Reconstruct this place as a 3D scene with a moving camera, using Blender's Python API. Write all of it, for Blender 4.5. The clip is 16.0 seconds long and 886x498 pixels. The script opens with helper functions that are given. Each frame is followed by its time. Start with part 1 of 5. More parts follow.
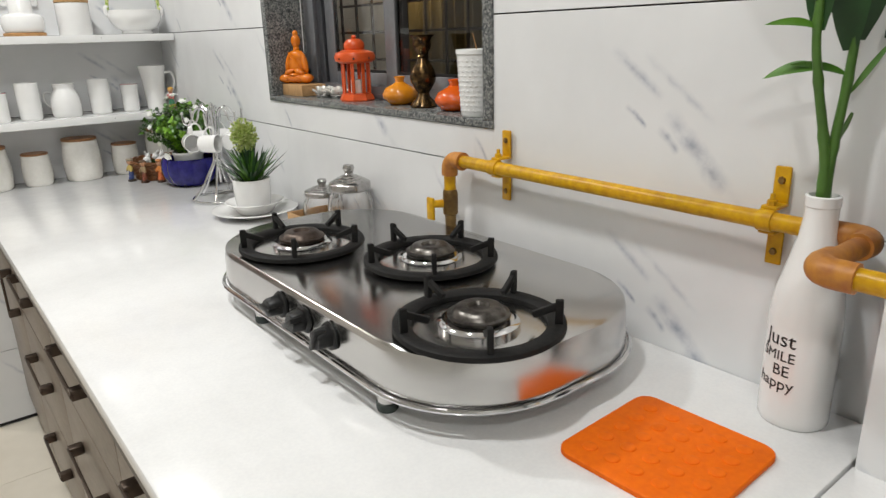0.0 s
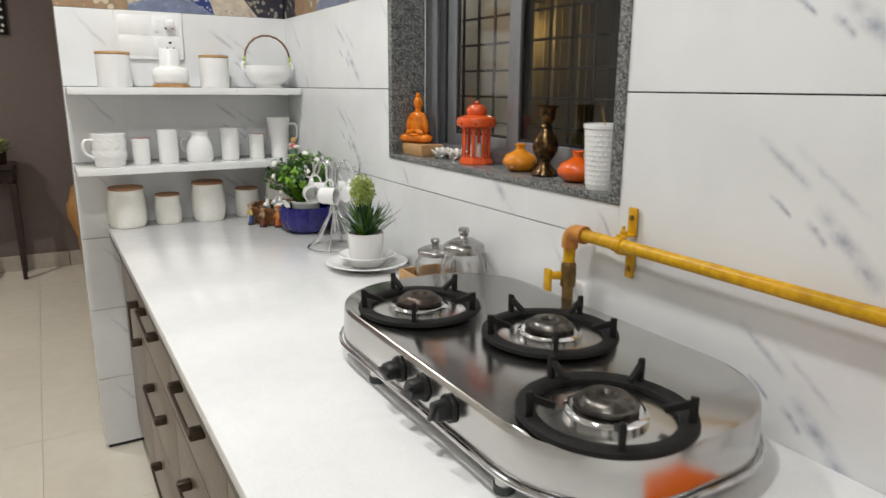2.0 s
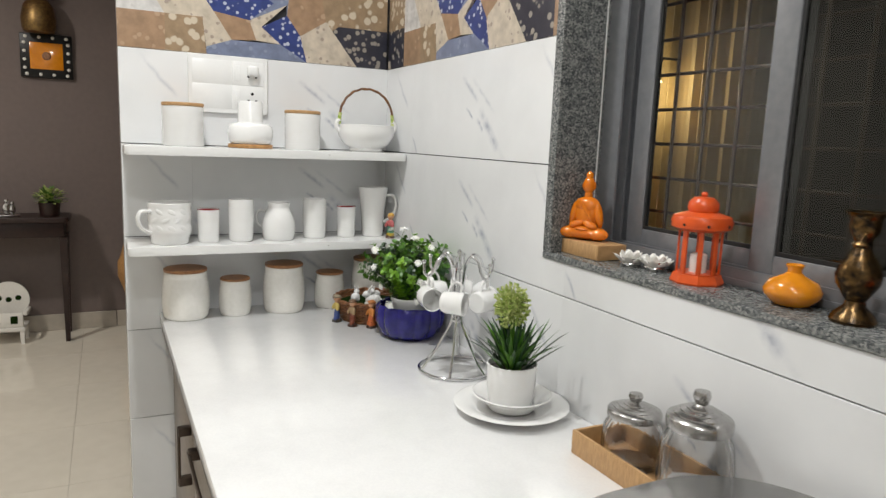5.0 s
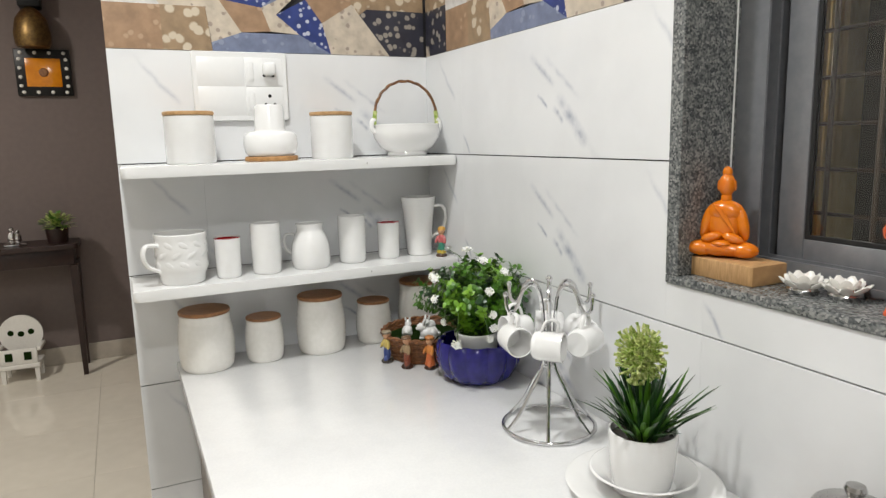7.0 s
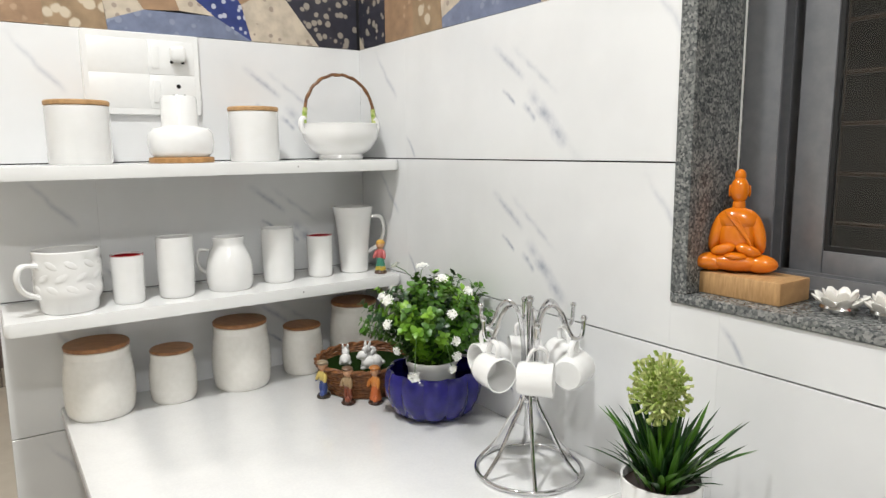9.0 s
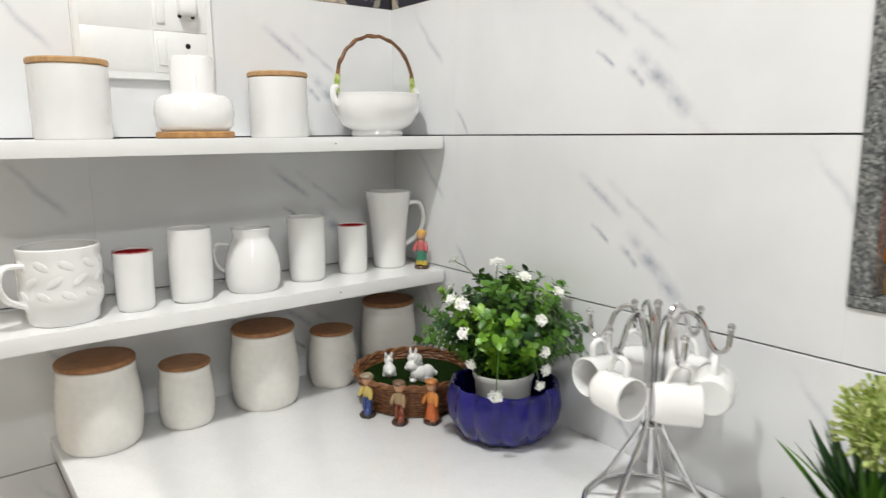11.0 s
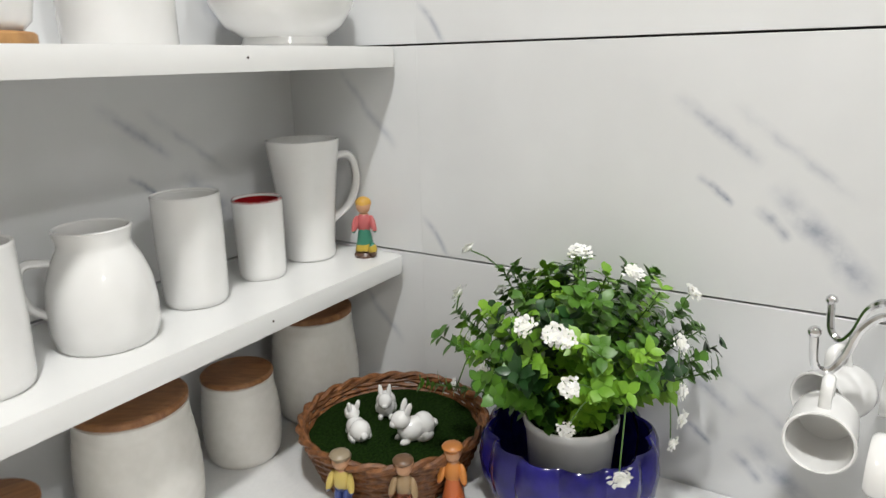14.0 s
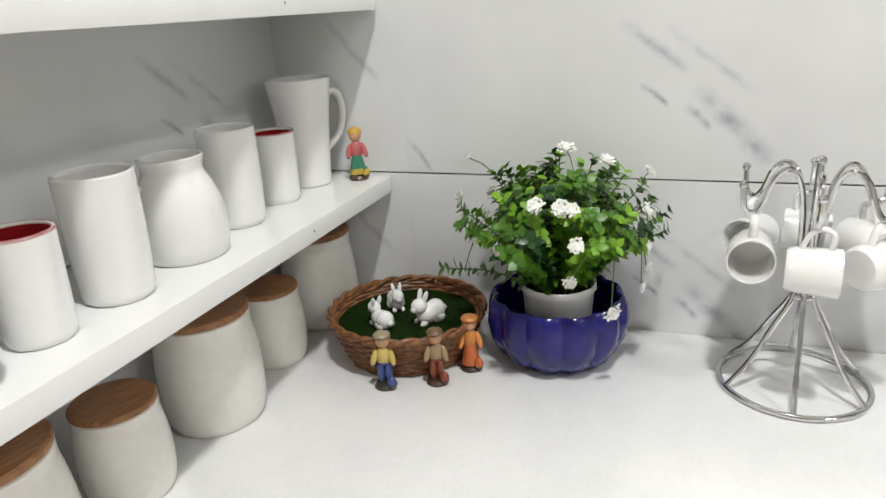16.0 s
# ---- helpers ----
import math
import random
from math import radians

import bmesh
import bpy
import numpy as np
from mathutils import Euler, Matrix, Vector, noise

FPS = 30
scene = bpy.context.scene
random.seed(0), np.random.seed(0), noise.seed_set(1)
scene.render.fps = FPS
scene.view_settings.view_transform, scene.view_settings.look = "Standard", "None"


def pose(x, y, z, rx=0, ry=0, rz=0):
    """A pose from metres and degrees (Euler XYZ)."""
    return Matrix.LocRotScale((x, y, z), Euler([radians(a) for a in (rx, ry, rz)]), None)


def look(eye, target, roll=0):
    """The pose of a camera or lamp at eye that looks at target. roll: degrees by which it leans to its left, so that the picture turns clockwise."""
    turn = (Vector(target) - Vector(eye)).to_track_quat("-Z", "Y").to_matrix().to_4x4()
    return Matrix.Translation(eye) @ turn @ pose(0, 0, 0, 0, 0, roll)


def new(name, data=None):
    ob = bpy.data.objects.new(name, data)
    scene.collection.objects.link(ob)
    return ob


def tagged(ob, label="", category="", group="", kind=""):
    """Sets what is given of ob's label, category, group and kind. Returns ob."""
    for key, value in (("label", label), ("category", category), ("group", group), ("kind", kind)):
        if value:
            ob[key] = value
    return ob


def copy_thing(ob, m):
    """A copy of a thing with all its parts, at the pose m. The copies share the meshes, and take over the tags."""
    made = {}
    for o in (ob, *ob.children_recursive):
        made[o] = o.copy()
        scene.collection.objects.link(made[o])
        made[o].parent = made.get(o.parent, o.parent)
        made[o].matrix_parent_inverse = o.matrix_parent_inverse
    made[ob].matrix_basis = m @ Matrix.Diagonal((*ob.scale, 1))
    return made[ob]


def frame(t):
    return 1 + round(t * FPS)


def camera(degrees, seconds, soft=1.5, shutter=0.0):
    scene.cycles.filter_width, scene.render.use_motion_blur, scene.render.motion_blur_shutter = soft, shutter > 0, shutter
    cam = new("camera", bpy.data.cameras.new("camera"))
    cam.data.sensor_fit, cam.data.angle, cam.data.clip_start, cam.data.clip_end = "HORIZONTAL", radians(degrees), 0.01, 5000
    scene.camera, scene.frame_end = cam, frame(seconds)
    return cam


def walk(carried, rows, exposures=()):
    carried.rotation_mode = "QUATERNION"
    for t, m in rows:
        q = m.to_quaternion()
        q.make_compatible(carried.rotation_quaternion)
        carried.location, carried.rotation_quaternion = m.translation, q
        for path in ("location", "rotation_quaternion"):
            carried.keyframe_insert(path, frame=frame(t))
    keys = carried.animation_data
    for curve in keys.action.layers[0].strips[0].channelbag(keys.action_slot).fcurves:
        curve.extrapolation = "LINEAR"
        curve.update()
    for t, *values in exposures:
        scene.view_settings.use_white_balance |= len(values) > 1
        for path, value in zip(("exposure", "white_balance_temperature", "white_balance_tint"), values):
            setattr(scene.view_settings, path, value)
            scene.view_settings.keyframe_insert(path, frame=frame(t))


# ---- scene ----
cam = camera(66.5, 16.0, soft=1.35, shutter=0.4)
PATH = [
    (0, (-0.826, -2.742, 1.342), (0.349, -1.242, 0.736), -1.6),
    (0.5, (-0.831, -2.767, 1.346), (0.338, -1.26, 0.747), -0.9),
    (1, (-0.841, -2.755, 1.357), (0.225, -1.167, 0.773), -0.4),
    (1.5, (-0.847, -2.738, 1.366), (0.136, -1.08, 0.833), -0.3),
    (2, (-0.864, -2.702, 1.378), (0.121, -1.025, 0.912), 0.4),
    (2.5, (-0.88, -2.598, 1.392), (0.069, -0.884, 0.987), 1.3),
    (3, (-0.921, -2.478, 1.398), (0.095, -0.794, 1.039), 1.4),
    (3.5, (-0.871, -2.377, 1.399), (0.137, -0.683, 1.058), 2.2),
    (4, (-0.813, -2.288, 1.398), (0.091, -0.535, 1.061), 3.3),
    (4.5, (-0.829, -2.191, 1.405), (0.069, -0.432, 1.088), 2.8),
    (7, (-0.783, -1.736, 1.42), (0.06, 0.047, 1.089), -1.4),
    (7.5, (-0.773, -1.667, 1.429), (0.168, 0.082, 1.195), -1.8),
    (8, (-0.785, -1.603, 1.421), (0.158, 0.151, 1.241), -1.9),
    (8.5, (-0.787, -1.552, 1.407), (0.243, 0.144, 1.148), -0.9),
    (11, (-0.826, -1.234, 1.376), (0.383, 0.323, 1.038), -0.4),
    (11.5, (-0.76, -1.091, 1.408), (0.407, 0.51, 1.132), -2.2),
    (12, (-0.734, -0.999, 1.365), (0.457, 0.563, 0.985), -0.4),
    (12.5, (-0.754, -0.914, 1.349), (0.638, 0.444, 0.881), -1.0),
    (13, (-0.8, -0.843, 1.343), (0.733, 0.322, 0.802), 0.9),
    (13.5, (-0.754, -0.759, 1.339), (0.813, 0.354, 0.787), 0.3),
    (14, (-0.709, -0.686, 1.353), (0.928, 0.338, 0.814), -1.3),
    (14.5, (-0.767, -0.649, 1.355), (0.977, 0.173, 0.825), -2.7),
    (15, (-0.856, -0.617, 1.344), (0.908, 0.063, 0.693), -3.4),
    (15.5, (-0.901, -0.603, 1.339), (0.832, 0.08, 0.611), -2.4),
    (16, (-0.93, -0.615, 1.348), (0.827, 0.057, 0.668), -3.5),
]
walk(cam, [(t, look(eye, target, roll)) for t, eye, target, roll in PATH],
     [(0, -0.04), (1.5, -0.10), (4.5, -0.06), (7, 0.03), (7.6, 0.15), (8.5, 0.16), (11.5, 0.11), (13.5, 0.12), (16, 0.10)])

# ---- light ----
world = bpy.data.worlds.new("night")
scene.world = world
world.use_nodes = True
world.node_tree.nodes["Background"].inputs[0].default_value = (0.012, 0.014, 0.02, 1)
world.node_tree.nodes["Background"].inputs[1].default_value = 1.0
scene.view_settings.exposure = 0.0


def lamp(name, x, y, z, size, watts, colour):
    data = bpy.data.lights.new(name, "AREA")
    data.shape, data.size, data.energy, data.color = "DISK", size, watts, colour
    ob = new(name, data)
    ob.matrix_world = pose(x, y, z)
    return ob


LAMPS = ((-0.82, -0.74, 20.5), (-0.92, -2.10, 15), (-1.7, -3.5, 14))
for lx, ly, watts in LAMPS:
    lamp("kitchen_lamp", lx, ly, 2.70, 0.13, watts, (0.98, 0.985, 0.968))
lamp("hall_lamp", -2.2, 1.6, 2.70, 0.16, 33, (1.0, 0.95, 0.88))


# ---- materials ----
def nodes_of(name):
    m = bpy.data.materials.new(name)
    m.use_nodes = True
    return m, m.node_tree.nodes, m.node_tree.links, m.node_tree.nodes["Principled BSDF"]


def ramp(nodes, stops):
    r = nodes.new("ShaderNodeValToRGB")
    while len(r.color_ramp.elements) < len(stops):
        r.color_ramp.elements.new(0.5)
    for e, (p, c) in zip(r.color_ramp.elements, stops):
        e.position, e.color = p, (*c, 1) if len(c) == 3 else c
    return r


def surf(name, c1, c2=None, scale=40, rough=0.4, metal=0.0, bump=0.0, bump_scale=None, stretch=(1, 1, 1), coat=0.0, dirt=0.06, spec=0.5, subsurface=0.0):
    """A surface of two tones: fine grain, broad blotches, slight wear in the gloss and fine relief."""
    m, n, l, b = nodes_of(name)
    c2 = c2 or tuple(v * 0.88 for v in c1)
    tc, mp = n.new("ShaderNodeTexCoord"), n.new("ShaderNodeMapping")
    mp.inputs["Scale"].default_value = stretch
    l.new(tc.outputs["Object"], mp.inputs[0])
    fine, broad = n.new("ShaderNodeTexNoise"), n.new("ShaderNodeTexNoise")
    fine.inputs["Scale"].default_value, fine.inputs["Detail"].default_value = scale, 5
    broad.inputs["Scale"].default_value, broad.inputs["Detail"].default_value = scale * 0.12, 3
    for t in (fine, broad):
        l.new(mp.outputs[0], t.inputs["Vector"])
    r = ramp(n, [(0.35, c2), (0.65, c1)])
    l.new(fine.outputs[0], r.inputs[0])
    mix = n.new("ShaderNodeMix")
    mix.data_type, mix.blend_type = "RGBA", "MULTIPLY"
    mix.inputs[0].default_value = 1.0
    r2 = ramp(n, [(0.3, (1 - dirt,) * 3), (0.6, (1, 1, 1))])
    l.new(broad.outputs[0], r2.inputs[0])
    l.new(r.outputs[0], mix.inputs[6])
    l.new(r2.outputs[0], mix.inputs[7])
    l.new(mix.outputs[2], b.inputs["Base Color"])
    mr = n.new("ShaderNodeMapRange")
    mr.inputs[3].default_value, mr.inputs[4].default_value = max(0.02, rough * 0.8), min(1, rough * 1.25)
    l.new(broad.outputs[0], mr.inputs[0])
    l.new(mr.outputs[0], b.inputs["Roughness"])
    b.inputs["Metallic"].default_value = metal
    b.inputs["Specular IOR Level"].default_value = spec
    b.inputs["Coat Weight"].default_value = coat
    b.inputs["Coat Roughness"].default_value = 0.08
    if subsurface:
        b.inputs["Subsurface Weight"].default_value = subsurface
        b.inputs["Subsurface Radius"].default_value = (0.004, 0.004, 0.003)
    if bump:
        bn = n.new("ShaderNodeBump")
        bn.inputs["Strength"].default_value, bn.inputs["Distance"].default_value = bump, 0.002
        if bump_scale:
            bt = n.new("ShaderNodeTexNoise")
            bt.inputs["Scale"].default_value = bump_scale
            l.new(mp.outputs[0], bt.inputs["Vector"])
            l.new(bt.outputs[0], bn.inputs["Height"])
        else:
            l.new(fine.outputs[0], bn.inputs["Height"])
        l.new(bn.outputs[0], b.inputs["Normal"])
    return m


def math_node(n, l, op, a, b=None, clamp=False):
    q = n.new("ShaderNodeMath")
    q.operation, q.use_clamp = op, clamp
    for i, v in enumerate((a, b)):
        if v is None:
            continue
        if isinstance(v, (int, float)):
            q.inputs[i].default_value = v
        else:
            l.new(v, q.inputs[i])
    return q.outputs[0]


def marble(name, base, strokes, rough=0.16):
    """Printed marble tile: each tile carries the same diagonal grey strokes, wobbled and broken by noise."""
    m, n, l, b = nodes_of(name)
    tc = n.new("ShaderNodeTexCoord")
    wob = n.new("ShaderNodeTexNoise")
    wob.inputs["Scale"].default_value, wob.inputs["Detail"].default_value = 20, 7
    l.new(tc.outputs["Object"], wob.inputs["Vector"])
    sep = n.new("ShaderNodeSeparateXYZ")
    l.new(tc.outputs["Object"], sep.inputs[0])
    wv = math_node(n, l, "MULTIPLY", math_node(n, l, "SUBTRACT", wob.outputs[0], 0.5), 0.020)
    total = None
    for u0, v0, u1, v1, width, strength in strokes:
        length = math.hypot(u1 - u0, v1 - v0)
        du, dv = (u1 - u0) / length, (v1 - v0) / length
        su = math_node(n, l, "SUBTRACT", sep.outputs[0], u0)
        sv = math_node(n, l, "SUBTRACT", sep.outputs[2], v0)
        along = math_node(n, l, "ADD", math_node(n, l, "MULTIPLY", su, du), math_node(n, l, "MULTIPLY", sv, dv))
        across = math_node(n, l, "ADD", math_node(n, l, "SUBTRACT", math_node(n, l, "MULTIPLY", sv, du), math_node(n, l, "MULTIPLY", su, dv)), wv)
        body = math_node(n, l, "SUBTRACT", 1.0, math_node(n, l, "DIVIDE", math_node(n, l, "ABSOLUTE", across), width), True)
        ends = math_node(n, l, "MULTIPLY", math_node(n, l, "DIVIDE", along, length * 0.35, True), math_node(n, l, "DIVIDE", math_node(n, l, "SUBTRACT", length, along), length * 0.2, True))
        one = math_node(n, l, "MULTIPLY", math_node(n, l, "MULTIPLY", math_node(n, l, "POWER", body, 1.4), ends), strength)
        total = one if total is None else math_node(n, l, "MAXIMUM", total, one)
    grain = n.new("ShaderNodeTexNoise")
    grain.inputs["Scale"].default_value, grain.inputs["Detail"].default_value = 34, 6
    l.new(tc.outputs["Object"], grain.inputs["Vector"])
    breakup = ramp(n, [(0.34, (0.22,) * 3), (0.58, (1, 1, 1))])
    l.new(grain.outputs[0], breakup.inputs[0])
    vein = math_node(n, l, "MULTIPLY", total, breakup.outputs[0], True)
    cloud = n.new("ShaderNodeTexNoise")
    cloud.inputs["Scale"].default_value, cloud.inputs["Detail"].default_value = 5, 4
    l.new(tc.outputs["Object"], cloud.inputs["Vector"])
    soft = ramp(n, [(0.35, tuple(v * 0.93 for v in base)), (0.6, base)])
    l.new(cloud.outputs[0], soft.inputs[0])
    mix = n.new("ShaderNodeMix")
    mix.data_type = "RGBA"
    l.new(vein, mix.inputs[0])
    l.new(soft.outputs[0], mix.inputs[6])
    mix.inputs[7].default_value = (0.25, 0.28, 0.37, 1)
    l.new(mix.outputs[2], b.inputs["Base Color"])
    b.inputs["Roughness"].default_value = rough
    bn = n.new("ShaderNodeBump")
    bn.inputs["Strength"].default_value, bn.inputs["Distance"].default_value = 0.03, 0.002
    l.new(cloud.outputs[0], bn.inputs["Height"])
    l.new(bn.outputs[0], b.inputs["Normal"])
    return m


STROKES = [(-0.088, 0.077, 0.002, 0.006, 0.012, 0.60), (-0.060, -0.003, -0.020, -0.031, 0.0065, 0.95), (-0.036, 0.070, 0.088, -0.022, 0.009, 0.34),
           (-0.002, -0.030, 0.032, -0.064, 0.009, 0.85), (0.008, -0.006, 0.108, -0.108, 0.018, 0.80), (0.098, -0.095, 0.215, -0.205, 0.011, 0.32),
           (-0.396, -0.076, -0.352, -0.130, 0.007, 0.60), (0.26, 0.12, 0.36, 0.0, 0.010, 0.4)]
TILE = marble("marble_tile", (0.78, 0.785, 0.79), STROKES)
QUARTZ = surf("white_quartz", (0.86, 0.86, 0.855), (0.83, 0.83, 0.83), 220, rough=0.12, dirt=0.03)
FLOOR = surf("cream_floor_tile", (0.78, 0.73, 0.63), (0.75, 0.70, 0.60), 14, rough=0.10, dirt=0.06)
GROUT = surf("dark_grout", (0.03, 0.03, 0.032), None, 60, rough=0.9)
PLASTER = surf("white_plaster", (0.82, 0.81, 0.78), None, 30, rough=0.8, bump=0.1)
TAUPE = surf("taupe_paint", (0.185, 0.146, 0.134), (0.172, 0.137, 0.125), 30, rough=0.75, bump=0.1)
SKIRT = surf("beige_skirting", (0.5, 0.45, 0.38), None, 20, rough=0.3)
CERAMIC = surf("white_ceramic", (0.85, 0.845, 0.835), (0.835, 0.83, 0.815), 40, rough=0.13, dirt=0.02, coat=0.3, bump=0.03, bump_scale=45)
STONEWARE = surf("cream_stoneware", (0.81, 0.79, 0.745), (0.775, 0.755, 0.705), 90, rough=0.24, dirt=0.04, bump=0.10, bump_scale=60)
SHELF = surf("white_gloss_board", (0.83, 0.83, 0.82), (0.815, 0.815, 0.805), 25, rough=0.18, dirt=0.015)
PLASTIC = surf("white_plastic", (0.81, 0.81, 0.80), (0.80, 0.80, 0.79), 90, rough=0.25, dirt=0.01)
LIDWOOD = surf("acacia_lid", (0.36, 0.17, 0.07), (0.22, 0.095, 0.038), 50, rough=0.45, stretch=(6, 1, 1), bump=0.15)
PALEWOOD = surf("pale_wood", (0.55, 0.33, 0.15), (0.42, 0.24, 0.10), 50, rough=0.5, stretch=(1, 6, 1), bump=0.15)
CABINET = surf("ash_grey_laminate", (0.27, 0.22, 0.18), (0.19, 0.155, 0.125), 30, rough=0.35, stretch=(1, 1, 9), bump=0.08)
DARKEDGE = surf("dark_brown_edge", (0.035, 0.022, 0.018), None, 30, rough=0.4)
BRONZE = surf("antique_bronze", (0.10, 0.075, 0.06), None, 60, rough=0.38, metal=0.8)
LIDSTEEL = surf("dull_lid_steel", (0.50, 0.49, 0.48), (0.40, 0.39, 0.38), 90, rough=0.24, metal=1.0, dirt=0.04)
STEEL = surf("brushed_steel", (0.60, 0.59, 0.575), (0.585, 0.575, 0.56), 140, rough=0.21, metal=1.0, stretch=(3, 1, 3), dirt=0.05)
CHROME = surf("chrome", (0.75, 0.75, 0.76), None, 60, rough=0.10, metal=1.0)
IRON = surf("black_cast_iron", (0.010, 0.010, 0.010), (0.014, 0.013, 0.012), 130, rough=0.6, bump=0.3, spec=0.2)
GUNMETAL = surf("heat_stained_steel", (0.20, 0.185, 0.17), (0.08, 0.072, 0.065), 70, rough=0.36, metal=1.0, dirt=0.3)
UNDERLAY = surf("beige_tile_joint", (0.66, 0.61, 0.52), None, 60, rough=0.8)
BRASSY = surf("burnt_brass", (0.06, 0.042, 0.035), (0.11, 0.085, 0.07), 90, rough=0.4, metal=0.8)
BLACKPL = surf("black_plastic", (0.012, 0.012, 0.012), None, 90, rough=0.35, spec=0.3)
RUBBER = surf("grey_green_rubber", (0.06, 0.075, 0.07), None, 90, rough=0.7)
PIPE = surf("yellow_pipe_paint", (0.72, 0.41, 0.006), (0.56, 0.28, 0.006), 70, rough=0.35, bump=0.25, dirt=0.28, spec=0.35)
RUST = surf("orange_rusty_paint", (0.58, 0.24, 0.03), (0.40, 0.14, 0.03), 60, rough=0.5, bump=0.4, dirt=0.3)
BRASS = surf("old_brass", (0.30, 0.19, 0.07), (0.18, 0.11, 0.05), 60, rough=0.4, metal=0.9)
MAT = surf("orange_silicone", (0.92, 0.175, 0.003), (0.86, 0.15, 0.003), 120, rough=0.6, subsurface=0.1, spec=0.2)
ORANGE = surf("orange_lacquer", (0.78, 0.215, 0.006), (0.70, 0.17, 0.005), 40, rough=0.2, coat=0.4)
REDORANGE = surf("red_orange_paint", (0.74, 0.105, 0.018), (0.66, 0.085, 0.014), 50, rough=0.3)
YELLOWOR = surf("amber_glaze", (0.80, 0.29, 0.01), (0.72, 0.24, 0.008), 40, rough=0.15, coat=0.5)
DEEPOR = surf("deep_orange_glaze", (0.80, 0.125, 0.005), (0.72, 0.10, 0.004), 40, rough=0.15, coat=0.5)
ANTIQUE = surf("engraved_dark_brass", (0.15, 0.085, 0.028), (0.016, 0.011, 0.007), 110, rough=0.24, metal=0.8, bump=0.3)
GRANITE = None
BLUE = surf("cobalt_glaze", (0.017, 0.014, 0.185), (0.009, 0.008, 0.115), 50, rough=0.16, coat=0.15, spec=0.4)
WICKER = surf("brown_wicker", (0.26, 0.105, 0.035), (0.12, 0.045, 0.016), 120, rough=0.5, bump=0.3)
MOSS = surf("dark_green_moss", (0.014, 0.034, 0.005), (0.004, 0.012, 0.002), 320, rough=0.95, bump=1.0, spec=0.05)
LEAF = surf("green_leaf", (0.085, 0.215, 0.016), (0.042, 0.13, 0.010), 25, rough=0.4)
LEAFLIGHT = surf("light_green_leaf", (0.22, 0.42, 0.03), (0.13, 0.30, 0.02), 25, rough=0.4)
LEAFDARK = surf("dark_green_leaf", (0.018, 0.07, 0.014), (0.010, 0.04, 0.008), 25, rough=0.35)
BAMBOO = surf("bamboo_green", (0.085, 0.19, 0.03), (0.055, 0.13, 0.02), 25, rough=0.35)
LIME = surf("lime_flower", (0.66, 0.68, 0.30), (0.26, 0.40, 0.05), 150, rough=0.6)
PETAL = surf("white_petal", (0.90, 0.90, 0.86), (0.88, 0.88, 0.83), 60, rough=0.6, subsurface=0.2, dirt=0.02)
ALU = surf("grey_aluminium", (0.25, 0.255, 0.27), (0.22, 0.225, 0.24), 60, rough=0.35, metal=0.35)
SEAL = surf("black_seal", (0.012, 0.012, 0.012), None, 60, rough=0.6)
DARKWOOD = surf("dark_walnut", (0.03, 0.013, 0.010), (0.018, 0.008, 0.006), 40, rough=0.35, stretch=(1, 6, 1))
REDIN = surf("red_glaze", (0.33, 0.012, 0.016), None, 40, rough=0.2)
INK = surf("black_ink", (0.012, 0.011, 0.011), None, 90, rough=0.5)
CORK = surf("bamboo_coaster", (0.50, 0.27, 0.10), (0.36, 0.18, 0.06), 90, rough=0.6, bump=0.2)
CANE = surf("cane_handle", (0.22, 0.10, 0.035), (0.10, 0.04, 0.018), 90, rough=0.4)


def granite(name):
    m, n, l, b = nodes_of(name)
    tc = n.new("ShaderNodeTexCoord")
    v = n.new("ShaderNodeTexVoronoi")
    v.inputs["Scale"].default_value = 300
    l.new(tc.outputs["Object"], v.inputs["Vector"])
    w = n.new("ShaderNodeTexNoise")
    w.inputs["Scale"].default_value, w.inputs["Detail"].default_value = 90, 4
    l.new(tc.outputs["Object"], w.inputs["Vector"])
    sepc = n.new("ShaderNodeSeparateColor")
    l.new(v.outputs["Color"], sepc.inputs[0])
    s = math_node(n, l, "ADD", math_node(n, l, "MULTIPLY", sepc.outputs[0], 0.5), math_node(n, l, "MULTIPLY", w.outputs[0], 0.5))
    r = ramp(n, [(0.28, (0.06, 0.065, 0.068)), (0.42, (0.115, 0.122, 0.122)), (0.56, (0.165, 0.172, 0.168)), (0.74, (0.29, 0.29, 0.28))])
    l.new(s, r.inputs[0])
    l.new(r.outputs[0], b.inputs["Base Color"])
    b.inputs["Roughness"].default_value = 0.25
    return m


def glass(name, tint=(1, 1, 1), rough=0.0):
    m, n, l, b = nodes_of(name)
    b.inputs["Base Color"].default_value = (*tint, 1)
    b.inputs["Transmission Weight"].default_value = 1.0
    b.inputs["Roughness"].default_value = rough
    b.inputs["IOR"].default_value = 1.45
    return m


GRANITE = granite("grey_granite")
GLASS = glass("clear_glass")
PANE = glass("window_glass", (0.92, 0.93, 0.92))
# dark tint stands in for the dimming of an insect mesh, which isn't modelled
DIMPANE = glass("mesh_dimmed_window_glass", (0.30, 0.31, 0.29))
REDPAINT = surf("red_paint", (0.42, 0.03, 0.022), None, 30, rough=0.4)
CURTAIN = surf("yellow_curtain", (0.50, 0.40, 0.20), (0.42, 0.32, 0.14), 30, rough=0.8, stretch=(1, 8, 1))
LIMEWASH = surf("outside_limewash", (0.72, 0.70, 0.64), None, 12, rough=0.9)


